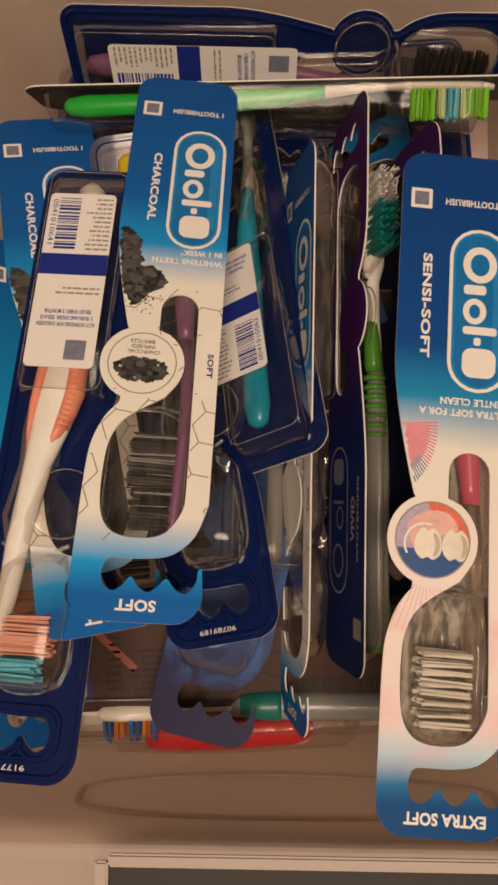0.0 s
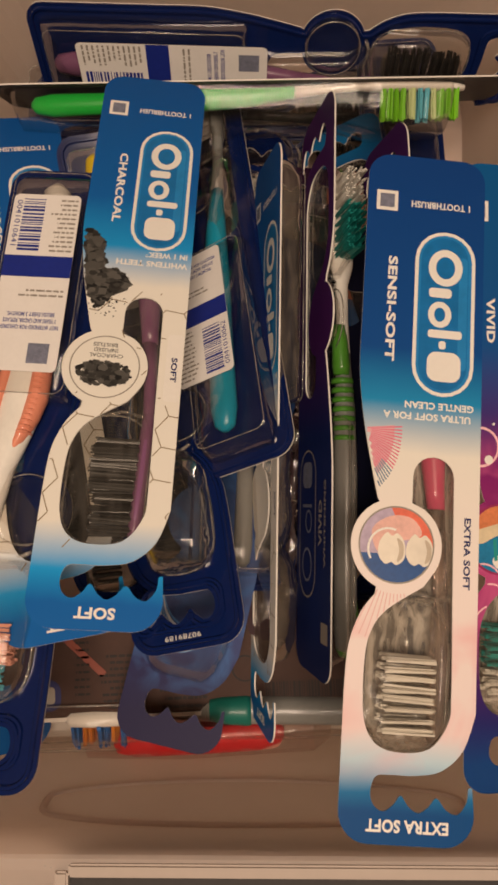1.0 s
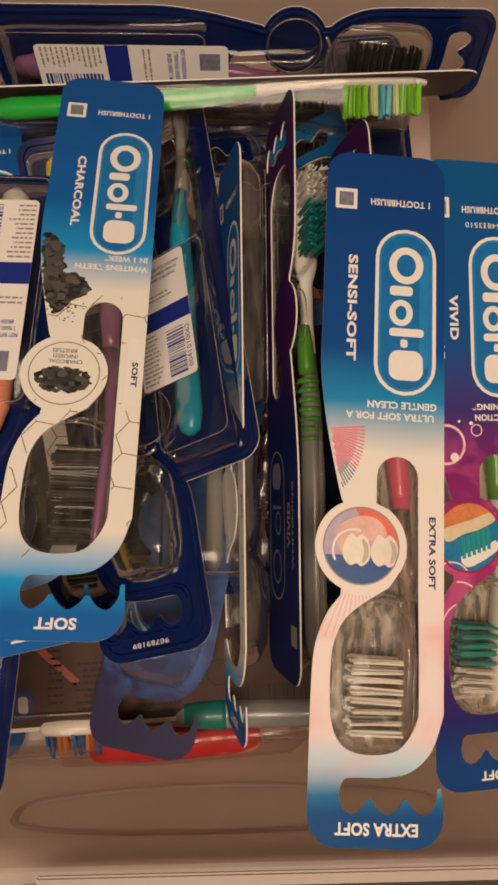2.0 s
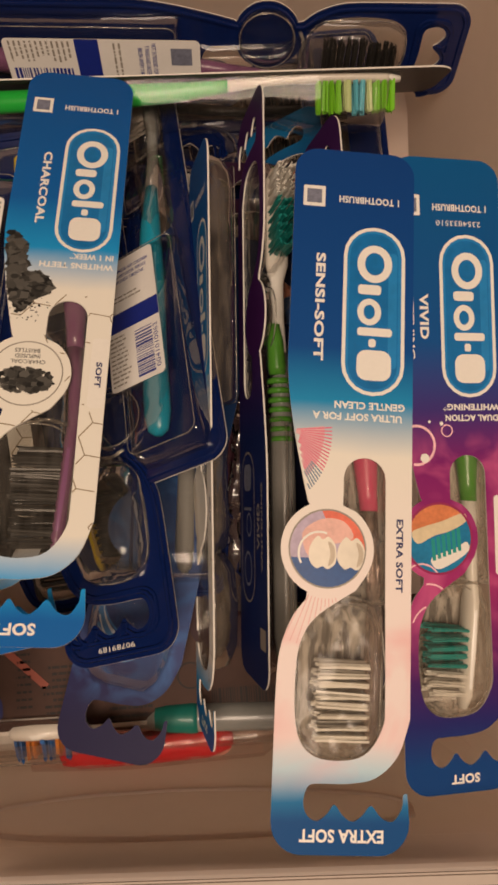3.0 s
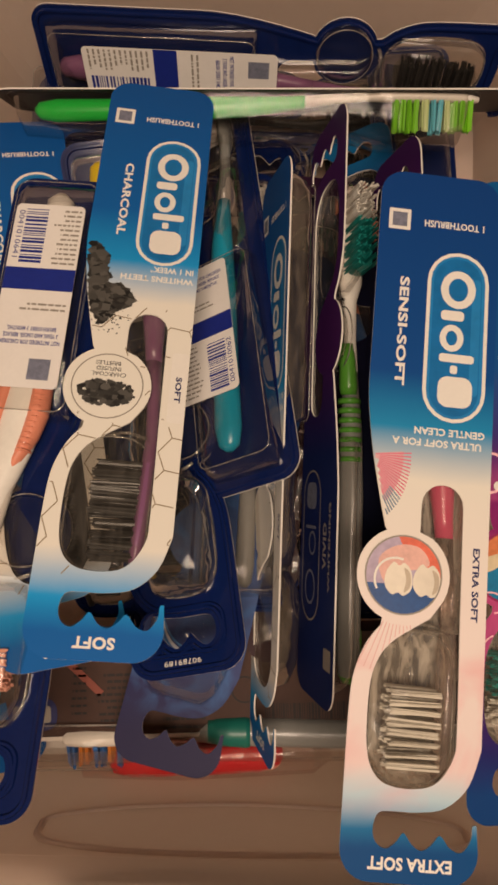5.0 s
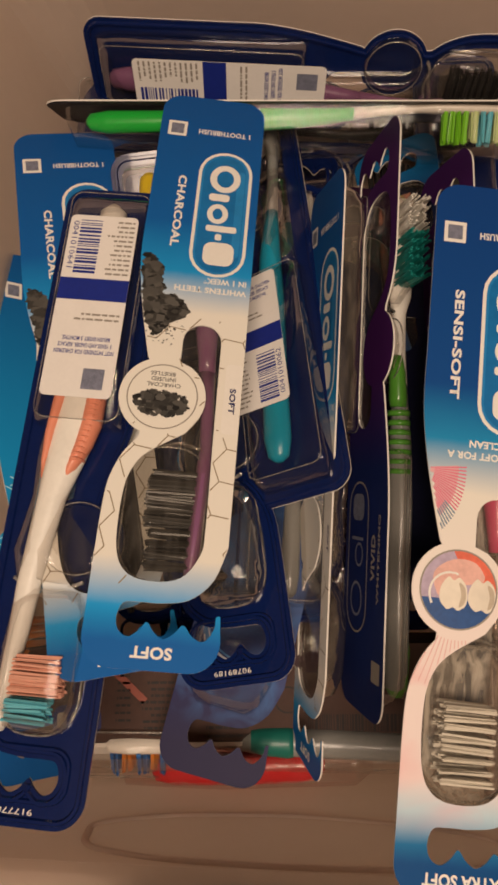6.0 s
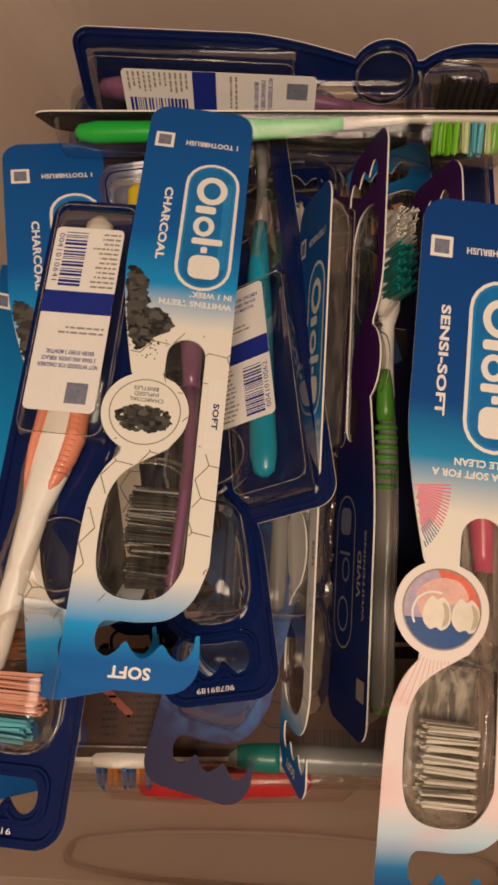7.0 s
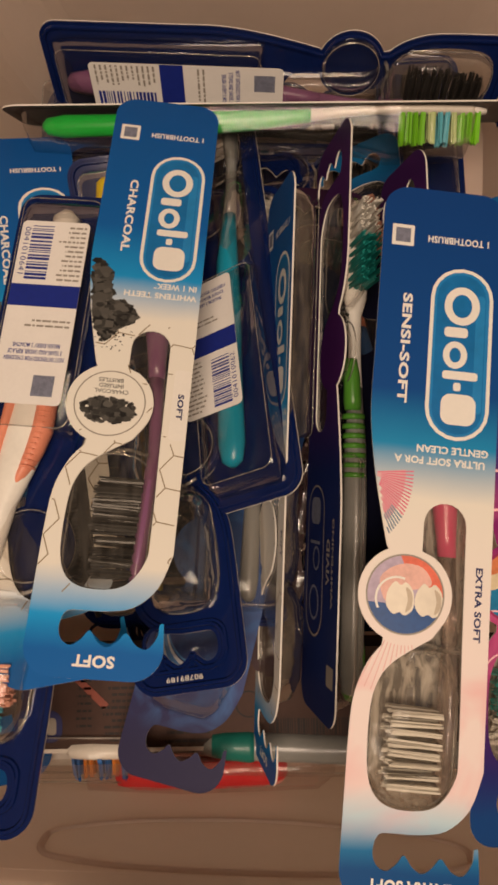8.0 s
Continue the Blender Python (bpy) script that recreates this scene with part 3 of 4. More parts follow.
def sunburst(parent):
    """Pink and grey strokes that fan out from the waisted edge, and fine rays under the tab."""
    pink, grey = solid("pink_ink", (0.66, 0.16, 0.24), 0.4), solid("slate_ink", (0.16, 0.22, 0.30), 0.45)
    glow = [[(-21, 98), (-21 + 13 * math.cos(radians(a)), 98 + 18 * math.sin(radians(a))), (-21 + 13 * math.cos(radians(a + 2)), 98 + 18 * math.sin(radians(a + 2)))] for a in range(-6, 84, 2)]
    glow = [[(c[0] + (q[0] - c[0]) * k, c[1] + (q[1] - c[1]) * k) for c, q, k in ((g[0], g[1], f), (g[0], g[1], f + 0.1), (g[0], g[2], f + 0.1), (g[0], g[2], f))] for g in glow for f in (0.1, 0.2, 0.3, 0.4, 0.5, 0.6, 0.7, 0.8, 0.9)]
    glow = [q for q in glow if all(inside((w[0] - 0.3, w[1]), CARD) for w in q)]
    tagged(part("sunburst_glow", flat(glow, 0.322), solid("rosy_ink", (0.66, 0.36, 0.38), 0.45, spread=0.12, scale=70), parent), kind="stuff")
    fan = {"pink": [], "grey": []}
    for i in range(30):
        a = radians(-4 + i * 3.1)
        p, q = (-21 + 1.0 * math.cos(a), 98 + 1.4 * math.sin(a)), (-21 + 15.5 * math.cos(a), 98 + 22.5 * math.sin(a))
        pts = [(p[0] + (q[0] - p[0]) * k / 10, p[1] + (q[1] - p[1]) * k / 10) for k in range(11)]
        for k, (c, d) in enumerate(zip(pts, pts[1:])):
            if inside((c[0] - 0.6, c[1]), CARD) and inside(d, CARD):
                fan["grey" if (k > 6 and i > 12) or i > 24 else "pink"].append(stroke(c, d, 0.16 + 0.035 * k))
    tagged(part("sunburst_print", flat(fan["pink"], 0.33), pink, parent), kind="stuff")
    tagged(part("sunburst_print", flat(fan["grey"], 0.34), grey, parent), kind="stuff")
    rays = []
    for i in range(26):
        a = radians(55 + i * 4.0)
        p, q = (-6 + 15.2 * math.cos(a), 134.5 + 15.2 * math.sin(a)), (-6 + 30 * math.cos(a), 134.5 + 30 * math.sin(a))
        pts = [(p[0] + (q[0] - p[0]) * k / 12, p[1] + (q[1] - p[1]) * k / 12) for k in range(13)]
        rays += [stroke(c, d, 0.3) for c, d in zip(pts, pts[1:]) if all(inside(w, CARD) and not inside(w, WINDOW) for w in (c, d))]
    tagged(part("ray_print", flat(rays, 0.33), solid("pale_pink_ink", (0.70, 0.42, 0.40), 0.4), parent), kind="stuff")


def bubbles(parent):
    glow = solid("light_pink_ink", (0.85, 0.50, 0.55), 0.4, spread=0.2)
    for u, v, r, w in ((-13.5, 102, 7.2, 0.9), (-19, 96, 4, 0.7), (-2, 97, 2.2, 0.4)):
        shapes = [q for q in ring(u, v, r, r, w, 36) if all(inside(p, CARD) and not inside(p, WINDOW) for p in q)]
        part("bubble_print", flat(shapes, 0.33), glow, parent)
    for u, v, r in ((-10.5, 106.5, 1.6), (-18.6, 99, 1.1), (-4, 94.5, 0.7), (-8.5, 93.8, 0.5)):
        if inside((u - r, v), CARD):
            part("spark_print", flat([arc(u, v, r, 0, 340, 17)], 0.35), M_WHITE, parent)
    for k in range(3):
        curl = [p for p in arc(-13 + k * 2.5, 150 + k * 8, 7 + k, 200, 330, 14) if inside(p, CARD) and not inside(p, WINDOW)]
        tagged(part("streak_print", flat([stroke(a, b, 0.6) for a, b in zip(curl, curl[1:]) if math.dist(a, b) < 3], 0.33), glow, parent), kind="stuff")
    part("print_panel", flat([box2(15.0, 120, 20.2, 148, 1.2)], 0.33), M_WHITE, parent)
    lettering("SOFT", 17.6, 134, 2.4, -90, parent, M_NAVYINK, z=0.37, length=12)
    lettering("2354833510", 4.5, 23.2, 1.9, 180, parent, M_WHITE, length=17)


def lattice(parent):
    lines = []
    for i in range(-8, 30):
        for d in (1, -1):
            pts = [(-20 + k * 2.0, 108 + i * 5.0 + d * k * 1.0) for k in range(21)]
            lines += [stroke(c, e, 0.5) for c, e in zip(pts, pts[1:]) if all(inside(w, CARD) and not inside(w, WINDOW) and 100 < w[1] < 132 for w in (c, e))]
    tagged(part("lattice_print", flat(lines, 0.33), solid("sky_ink", (0.35, 0.65, 0.78), 0.4), parent), kind="stuff")


def green_sleeve(pack):
    """Lime green sleeve, bands and end cap on the handle of a striped brush; a dim silver mark on the card."""
    pill = [p for p in zip(box2(-2.6, 27.8, 17.0, 84.7, 9.7), box2(-2.6, 27.8, 17.0, 84.7, 9.7)[1:] + box2(-2.6, 27.8, 17.0, 84.7, 9.7)[:1])]
    tagged(part("logo_outline", flat([stroke(a, b, 0.7) for a, b in pill], 0.33), M_GREYINK, pack), kind="stuff")
    for mark in (ring(7.3, 40.2, 5.9, 6.6, 1.0, 30), ring(5.7, 57.0, 4.0, 4.6, 0.9, 26), [box2(1.8, 62.4, 13.4, 63.6)], [box2(1.8, 70.0, 13.2, 80.2, 3.2)]):
        part("logo_mark", flat(mark, 0.35), M_SLATE, pack)
    part("print_patch", flat([box2(-17.4, 13.6, -10, 21, 0.3)], 0.33), M_GREYINK, pack)
    part("grip", tube([(113, -8.5, -7.6, 3.0, 3.0), (116, -8.5, -7.4, 3.6, 3.4), (126, -8.5, -6.9, 3.2, 3.0), (132, -8.5, -6.3, 2.4, 2.3)], 14), PAINT["green"], pack, smooth=True)
    for i in range(7):
        v = 88 + i * 3.6
        part("grip_band", tube([(v, -8.5, -9.1 + i * 0.2, 4.4, 4.2), (v + 0.9, -8.5, -9.1 + i * 0.2, 4.5, 4.3), (v + 1.8, -8.5, -9.1 + i * 0.2, 4.3, 4.1)], 14), PAINT["green"], pack, smooth=True)
    part("handle_cap", tube([(8, -8.6, -10.1, 2.6, 2.4), (11, -8.6, -10.1, 4.3, 4.0), (24, -8.6, -10.1, 4.9, 4.4), (28, -8.6, -10.1, 4.4, 4.0)], 14), PAINT["green"], pack, smooth=True)


def barcode(u0, u1, v0, v1, z, parent, seed, mat):
    rnd, v, bars = random.Random(seed), v0, []
    while v < v1:
        w = rnd.choice((0.35, 0.35, 0.7, 1.0))
        bars.append(box2(u0, v, u1, v + w))
        v += w + rnd.choice((0.4, 0.45, 0.8))
    tagged(part("barcode", flat(bars, z), mat, parent), kind="stuff")


def text_bars(u0, u1, v0, v1, z, parent, seed, mat, across=True, pitch=1.9, w=0.75):
    """Unreadable fine print: short broken bars."""
    rnd, bars, v = random.Random(seed), [], (v0 if across else u0)
    while v < (v1 if across else u1):
        a, end = (u0, u1) if across else (v0, v1)
        end = end - rnd.uniform(0, (end - a) * 0.35)
        while a < end:
            b = min(end, a + rnd.uniform(0.8, 3.2))
            bars.append(box2(a, v, b, v + w) if across else box2(v, a, v + w, b))
            a = b + 0.5
        v += pitch
    tagged(part("fine_print", flat(bars, z), mat, parent), kind="stuff")


def back_label(parent, seed, digits, box_h, drop=0.0, shift=0.0, length=70.0, stretch=1.0):
    """The white sticker on the raised clear box of a pack's back."""
    z = -(box_h + 0.35)
    bm = plate([box2(-12.5, 18, 12.5, 18 + length, 2.0)], z, z + 0.12)
    label = part("label", bm, M_LABEL, parent, "white paper sticker with a dark blue band")
    zz = z - 0.08
    part("label_band", flat([box2(-12.5, 43.5, 12.5, 52)], zz), M_BLUEBAND, label)
    barcode(0.5, 8.5, 20, 41, zz, label, seed, M_BLUEBAND)
    if digits:
        lettering(digits, 10.2, 30.5, 2.0, 90, label, M_BLUEBAND, z=zz, back=True, length=19)
    text_bars(-11.5, -2, 20, 42, zz, label, seed + 1, M_GREYINK, True)
    text_bars(-11, 9, 57, 60.5, zz, label, seed + 3, M_GREYINK, True)
    for i, w in enumerate(("NOT INTENDED FOR CHILDREN", "3 YEARS AND UNDER. REPLACE", "BRUSH EVERY 3 MONTHS.")):
        lettering(w, -0.5, 71.5 - i * 2.5, 1.5, 180, label, M_BLUEBAND, z=zz, back=True, bold=0.05, length=21 - 2 * i)
    if length > 69:
        part("label_patch", flat([box2(-9, 77.5, -1.5, 85)], zz), M_SLATE, label)
    label.location = (shift * MM, -drop * MM, 0)
    label.scale = (1, stretch, 1)
    return label


def back_blister(pack, box_h=11.0, M_BLISTER=M_BLISTER):
    """Clear moulded cover on the back: raised box over the handle, round dome, long bulge over the head."""
    box = [(4.5, 0, 12, 0), (5.5, 0, 13.6, box_h * 0.35), (8, 0, 14.8, box_h * 0.75), (12, 0, 15.4, box_h * 0.96), (17, 0, 15.5, box_h), (50, 0, 15.5, box_h), (94, 0, 15.2, box_h), (96, 0, 15, box_h * 0.8), (97, 0, 15, 0.2)]
    part("handle_cover", loft(box, n=14, power=7), M_BLISTER, pack, smooth=True)
    mid = [(97, 5, 8, 0.2), (99, 5, 8, 7), (110, 5.5, 7, 9), (122, 5, 7.2, 8), (140, 6, 9, 9), (149, 3, 10, 8), (151, 2, 11, 0.3)]
    part("neck_cover", loft(mid, n=12, power=3), M_BLISTER, pack, smooth=True)
    r, dome = 12.5, []
    for k in range(9):
        a = radians(8 + 164 * k / 8)
        dome.append((134.5 - r * math.cos(a), -6, max(0.5, r * math.sin(a)), 4.5 * math.sin(a) ** 0.5))
    part("dome", loft(dome, n=12, power=4), M_BLISTER, pack)
    head = [(150.5, 0, 6, 0.2), (152, -0.5, 10, 8), (158, -1, 12.6, 11.5), (170, -1, 13.2, 12.5), (186, -1, 13.0, 12), (193, -1, 11, 9.5), (196, -1, 8, 0.2)]
    part("head_cover", loft(head, n=14, power=3.4), M_BLISTER, pack, smooth=True)
    # thin pale beads draw the highlights that clear edges and folds catch
    part("dome_edge", bead(arc(-6, 134.5, 12.0, 0, 350, 35), 0.26, -4.6), M_EDGE_GLINT, pack, smooth=True)
    part("box_edge", bead(box2(-14.6, 8, 14.6, 95.5, 4), 0.22, 0.3 - box_h), M_EDGE_GLINT, pack, smooth=True)
    part("head_edge", bead(box2(-14.0, 151.5, 12.0, 196, 11), 0.32, -2.2), M_EDGE_GLINT, pack, smooth=True)
    part("neck_fold", bead(spline([(-10, 148.5), (-5, 150.4), (2, 149.2), (9, 150.6), (13, 148.8)], 5, False), 0.7, -4.0, closed=False), M_EDGE_GLINT, pack, smooth=True)


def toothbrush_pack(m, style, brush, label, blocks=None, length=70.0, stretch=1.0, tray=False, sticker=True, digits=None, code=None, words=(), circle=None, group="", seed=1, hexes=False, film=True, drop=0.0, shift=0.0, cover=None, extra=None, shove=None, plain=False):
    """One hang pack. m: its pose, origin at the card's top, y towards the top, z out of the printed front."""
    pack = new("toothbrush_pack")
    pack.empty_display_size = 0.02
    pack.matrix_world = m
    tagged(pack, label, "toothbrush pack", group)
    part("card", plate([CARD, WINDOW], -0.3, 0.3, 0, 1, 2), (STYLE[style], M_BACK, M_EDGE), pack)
    if not plain:
        logo(pack, 0.32)
        part("print_patch", flat([box2(-17.4, 13.6, -10, 21, 0.3)], 0.32), M_WHITE, pack)
        part("print_patch", flat([box2(-16.2, 14.8, -11.2, 19.8)], 0.36), M_SLATE, pack)
        lettering("1 TOOTHBRUSH", 5.2, 17.6, 2.3, 180, pack, M_WHITE, length=20.5, bold=0.09)
    for text, u, v, cap, turn, length, mat in words:
        lettering(text, u, v, cap, turn, pack, mat, length=length, bold=0.05 * cap)
    if hexes:
        hex_lines(pack, seed)
        part("charcoal_picture", shards(-15, 94, 10, 18, 260, 3.3, seed + 2, 0.33, lambda p: inside((p[0] - 2.0, p[1] + 1), CARD) and p[1] > 76 + (p[0] + 20) * 0.8 and (p[0] < -12.6 or p[1] > 95.5) and p[0] < -6.5 - 0.5 * max(0, p[1] - 103)), M_SHARD, pack)
        part("charcoal_picture", shards(-10.6, 101.5, 9.2, 7.0, 190, 3.1, seed + 4, 0.36, lambda p: inside((p[0] - 1.2, p[1] + 1), CARD) and p[1] > 95.8 + 0.25 * max(0, p[0] + 8) and p[1] < 106 - 0.3 * (p[0] + 10)), M_SHARD, pack)
        part("charcoal_picture", shards(-7.5, 110.5, 8, 5.5, 34, 0.6, seed + 3, 0.34, lambda p: inside(p, CARD) and not inside((p[0] + 1, p[1]), WINDOW)), M_SHARD, pack)
        part("print_panel", flat([box2(14.6, 120, 20.2, 146, 1.2)], 0.33), M_WHITE, pack)
    if circle:
        circle(pack)
    if film:
        part("window_film", flat([inset(WINDOW, -1.0)], -0.45), M_FILM, pack)
    if tray:
        part("back_tray", plate([CARD, WINDOW], -1.1, -0.4), M_TRAY, pack, "glossy navy moulded plastic backing")
        part("tray_bead", bead(inset(CARD, 2.2), 0.9, -1.2), M_TRAY, pack)
        back_blister(pack, M_BLISTER=cover or M_BLISTER)
        if sticker:
            back_label(pack, seed, digits, 11.0, drop, shift, length, stretch)
        part("hook_bead", bead(box2(-14, 199.5, 15.5, 214.6, 5), 0.8, -1.3), M_TRAY, pack)
        if code:
            lettering(code, 1.5, 217.3, 1.7, 180, pack, M_WHITE, z=-2.0, back=True, length=13)
    else:
        back_blister(pack, M_BLISTER=cover or M_BLISTER)
    if extra:
        extra(pack)
    if brush:
        toothbrush(pack, *brush, seed=seed, turned=shove, blocks=blocks)
    return pack


def lay(top, end, side, flip=False):
    """Pose from the card's top and end (metres) and the way its right edge points."""
    up = (Vector(top) - Vector(end)).normalized()
    x = Vector(side)
    x = (x - up * x.dot(up)).normalized()
    z = x.cross(up)
    m = Matrix((x, up, z)).transposed().to_4x4()
    m.translation = top
    return m


W_CHARCOAL = (("CHARCOAL", -9.2, 57, 2.9, -90, 33, M_WHITE), ("WHITENS TEETH", 6, 91.0, 2.2, 180, 26, M_WHITE), ("IN 1 WEEK*", 11.2, 87.0, 2.2, 180, 15.5, M_WHITE), ("SOFT", 17.4, 133.8, 1.9, -90, 9.5, M_NAVYINK), ("SOFT", 0.5, 216.8, 3.2, 180, 12.2, M_WHITE))
W_GENTLE = (("SENSI-SOFT", -11, 56, 2.9, -90, 37, M_WHITE), ("ULTRA SOFT FOR A", 2.6, 92.4, 2.2, 180, 29, M_WHITE), ("GENTLE CLEAN", 6.4, 88.6, 2.2, 180, 23, M_WHITE), ("EXTRA SOFT", 16.6, 135.6, 2.0, -90, 22.5, M_NAVYINK), ("EXTRA SOFT", 0.5, 216.6, 3.3, 180, 24.8, M_WHITE))
W_BRIGHT = (("VIVID", -9.5, 57, 3.0, -90, 16, M_WHITE), ("WHITENING", -14.2, 57, 1.7, -90, 30, M_WHITE), ("DUAL ACTION", 7.6, 92.4, 2.1, 180, 20, M_WHITE), ("WHITENING*", 7.4, 88.6, 2.1, 180, 21.5, M_WHITE), ("SOFT", 1.5, 217.0, 3.0, 180, 10.5, M_WHITE))
W_DIM = (("VIVID", -8.5, 57, 3.4, -90, 17, M_GREYINK), ("WHITENING", -13.5, 57, 1.8, -90, 32, M_GREYINK))
PILE = "toothbrush packs in the bin"

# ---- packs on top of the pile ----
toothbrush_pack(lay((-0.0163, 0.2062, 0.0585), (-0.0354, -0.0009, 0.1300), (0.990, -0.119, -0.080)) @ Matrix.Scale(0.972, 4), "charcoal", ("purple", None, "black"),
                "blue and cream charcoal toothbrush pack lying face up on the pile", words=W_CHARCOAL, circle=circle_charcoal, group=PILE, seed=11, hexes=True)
toothbrush_pack(lay((0.0810, 0.1525, 0.0934), (0.0531, -0.0659, 0.1220), (0.990, -0.133, -0.053)), "gentle", ("rose", None, "white", "white", "crystal"),
                "navy and pale pink toothbrush pack over the bin's front wall", blocks=((168, 192, -7.5, "white"),), words=W_GENTLE, circle=circle_gentle, group=PILE, seed=21, cover=M_PALE_SHEEN, extra=sunburst)
toothbrush_pack(lay((0.1142, 0.1519, 0.0850), (0.1010, -0.0697, 0.0854), (0.985, -0.058, -0.16)), "bright", ("green", None, "tealgreen", "white", "white"),
                "blue and magenta toothbrush pack lying face up by the wall", blocks=((166, 181, -5.5, "tealgreen"), (181.5, 191, -4.5, "white")), shove=Matrix.Translation((0.008, -0.122, 0)) @ Matrix.Rotation(radians(-4.2), 4, "Z") @ Matrix.Translation((-0.008, 0.122, 0)), words=W_BRIGHT, circle=circle_bright, group=PILE, seed=31, cover=M_PALE_SHEEN, extra=bubbles)
toothbrush_pack(lay((-0.0848, 0.2069, 0.0343), (-0.0484, -0.0061, 0.1062), (0.975, 0.096, -0.203)) @ Matrix.Scale(1.02, 4), "charcoal", ("black", None, "black"),
                "blue charcoal toothbrush pack lying face up under a turned-over pack", words=W_CHARCOAL, circle=circle_charcoal, group=PILE, seed=41, hexes=True)
toothbrush_pack(lay((-0.0540, 0.1692, 0.0600), (-0.0801, -0.0521, 0.1117), (-0.993, 0.108, -0.036)) @ Matrix.Scale(1.015, 4), "charcoal", None,
                "turned-over navy toothbrush pack with peach brush and white sticker", tray=True, extra=lambda pack: broad_brush(pack, 51), digits="0041010641", code="9177789", group=PILE, seed=51, shift=1.0)
toothbrush_pack(lay((0.0125, 0.0478, 0.0800), (-0.0040, 0.2495, -0.0040), (0.85, 0.27, 0.42)), "charcoal", ("teal", None, "white", "white", "grey"),
                "turned-over navy toothbrush pack with a teal brush, wedged upside down", tray=True, digits="0041010062", group=PILE, seed=61, drop=17.0, shift=-6.5, length=59.0, shove=Matrix.Translation((-0.0090, -0.006, 0)) @ Matrix.Rotation(radians(3), 4, "Z"))
toothbrush_pack(lay((-0.0330, 0.1940, 0.016), (-0.0105, -0.0135, 0.0905), (-0.960, -0.185, -0.15)), "charcoal", None,
                "turned-over navy toothbrush pack with its hook end showing", tray=True, cover=M_CRINKLE, code="90789189", group=PILE, seed=71)
# packs at the back, lying along the rear wall
toothbrush_pack(lay((-0.0745, 0.2435, 0.0265), (0.1425, 0.2260, 0.0265), (0.02, -0.43, -0.90)), "charcoal", ("purple", None, "black"),
                "navy toothbrush pack leaning on the bin's rear wall, back outwards", tray=True, group=PILE, seed=81, shift=2.5, stretch=1.2)
# packs standing on edge
toothbrush_pack(lay((0.0265, 0.1683, 0.066), (0.0122, -0.0560, 0.060), (0.22, 0, 0.97)), "charcoal", None,
                "charcoal toothbrush pack standing on its long edge", words=W_CHARCOAL, group=PILE, seed=91, hexes=True, cover=M_BROWN_SHEEN)
toothbrush_pack(lay((0.0328, -0.031, 0.068), (0.0484, 0.1933, 0.058), (-0.22, 0, -0.975)), "plum", ("grey", None, "tealgreen", "white", "white"),
                "purple whitening toothbrush pack standing on its long edge, upside down", words=W_DIM, plain=True, group=PILE, seed=101, shove=Matrix.Translation((-0.0130, 0, -0.0045)), extra=green_sleeve)
toothbrush_pack(lay((-0.1000, 0.157, 0.015), (-0.0920, -0.0610, 0.050), (0.78, 0.0, -0.62)), "lattice", ("white", None, "orange"),
                "bright blue toothbrush pack slipped down by the side wall", group=PILE, seed=121, extra=lattice)

toothbrush_pack(lay((-0.0425, 0.1935, 0.044), (-0.024, -0.0192, -0.016), (-0.99, -0.09, 0.0)), "charcoal", ("yellow", None, "black"),
                "turned-over navy toothbrush pack with a yellow brush, deep in the pile", tray=True, digits="00415", group=PILE, seed=131)
toothbrush_pack(lay((0.0044, -0.0015, 0.050), (0.0190, 0.2166, -0.002), (0.98, -0.08, -0.1)), "lattice", ("grey", None, "tealgreen", "white", "white"),
                "navy toothbrush pack with teal bristles, wedged upside down", tray=True, sticker=False, group=PILE, seed=141, plain=True, shove=Matrix.Diagonal((0.72, 1, 0.72, 1)))
toothbrush_pack(lay((0.0660, 0.010, 0.066), (0.0670, 0.198, -0.002), (-0.86, 0.0, -0.5)), "dusk", ("blue", None, "salmon", "salmon", "peach"),
                "blue toothbrush pack with peach brush under another pack", group=PILE, seed=151, plain=True)
toothbrush_pack(lay((0.0760, -0.040, 0.050), (0.0760, 0.1790, 0.049), (-0.25, 0.0, -0.97)), "plum", ("white", None, "white"),
                "purple toothbrush pack on edge, its hook end sticking up", group=PILE, seed=161, plain=True)


def swirl_dome(pack):
    """Clear dome over the swirled card with pale brush-stroke swirls under it."""
    bulge = [(150, -2, 8, 0.3), (152, -2, 13, 6), (160, -2, 16, 10), (172, -1, 17, 11), (184, -1, 16.5, 9), (192, -1, 14, 6), (197, -1, 10, 0.3)]
    part("dome", loft(bulge, n=16, power=2.8, z_sign=1), M_BLISTER, pack, "glossy clear moulded dome", smooth=True)
    pale, sky = solid("pale_swirl_ink", (0.55, 0.60, 0.66), 0.35, spread=0.2, scale=90), solid("blue_swirl_ink", (0.06, 0.20, 0.46), 0.35, spread=0.2, scale=90)
    part("swirl_backing", flat([inset(WINDOW, -1.0)], 0.33), STYLE["swirl"], pack)
    for k in range(7):
        curl = [p for p in arc(-1 - k * 0.5, 158 + k * 2.6, 15 - k * 0.6, 10 + 5 * k, 168 - 3 * k, 18, 20 - k) if inside(p, CARD) and p[1] < 199]
        tagged(part("swirl_print", flat([stroke(a, b, 0.7 + 0.7 * (k % 3)) for a, b in zip(curl, curl[1:]) if math.dist(a, b) < 6], 0.36 + 0.01 * k), pale if k % 2 else sky, pack), kind="stuff")


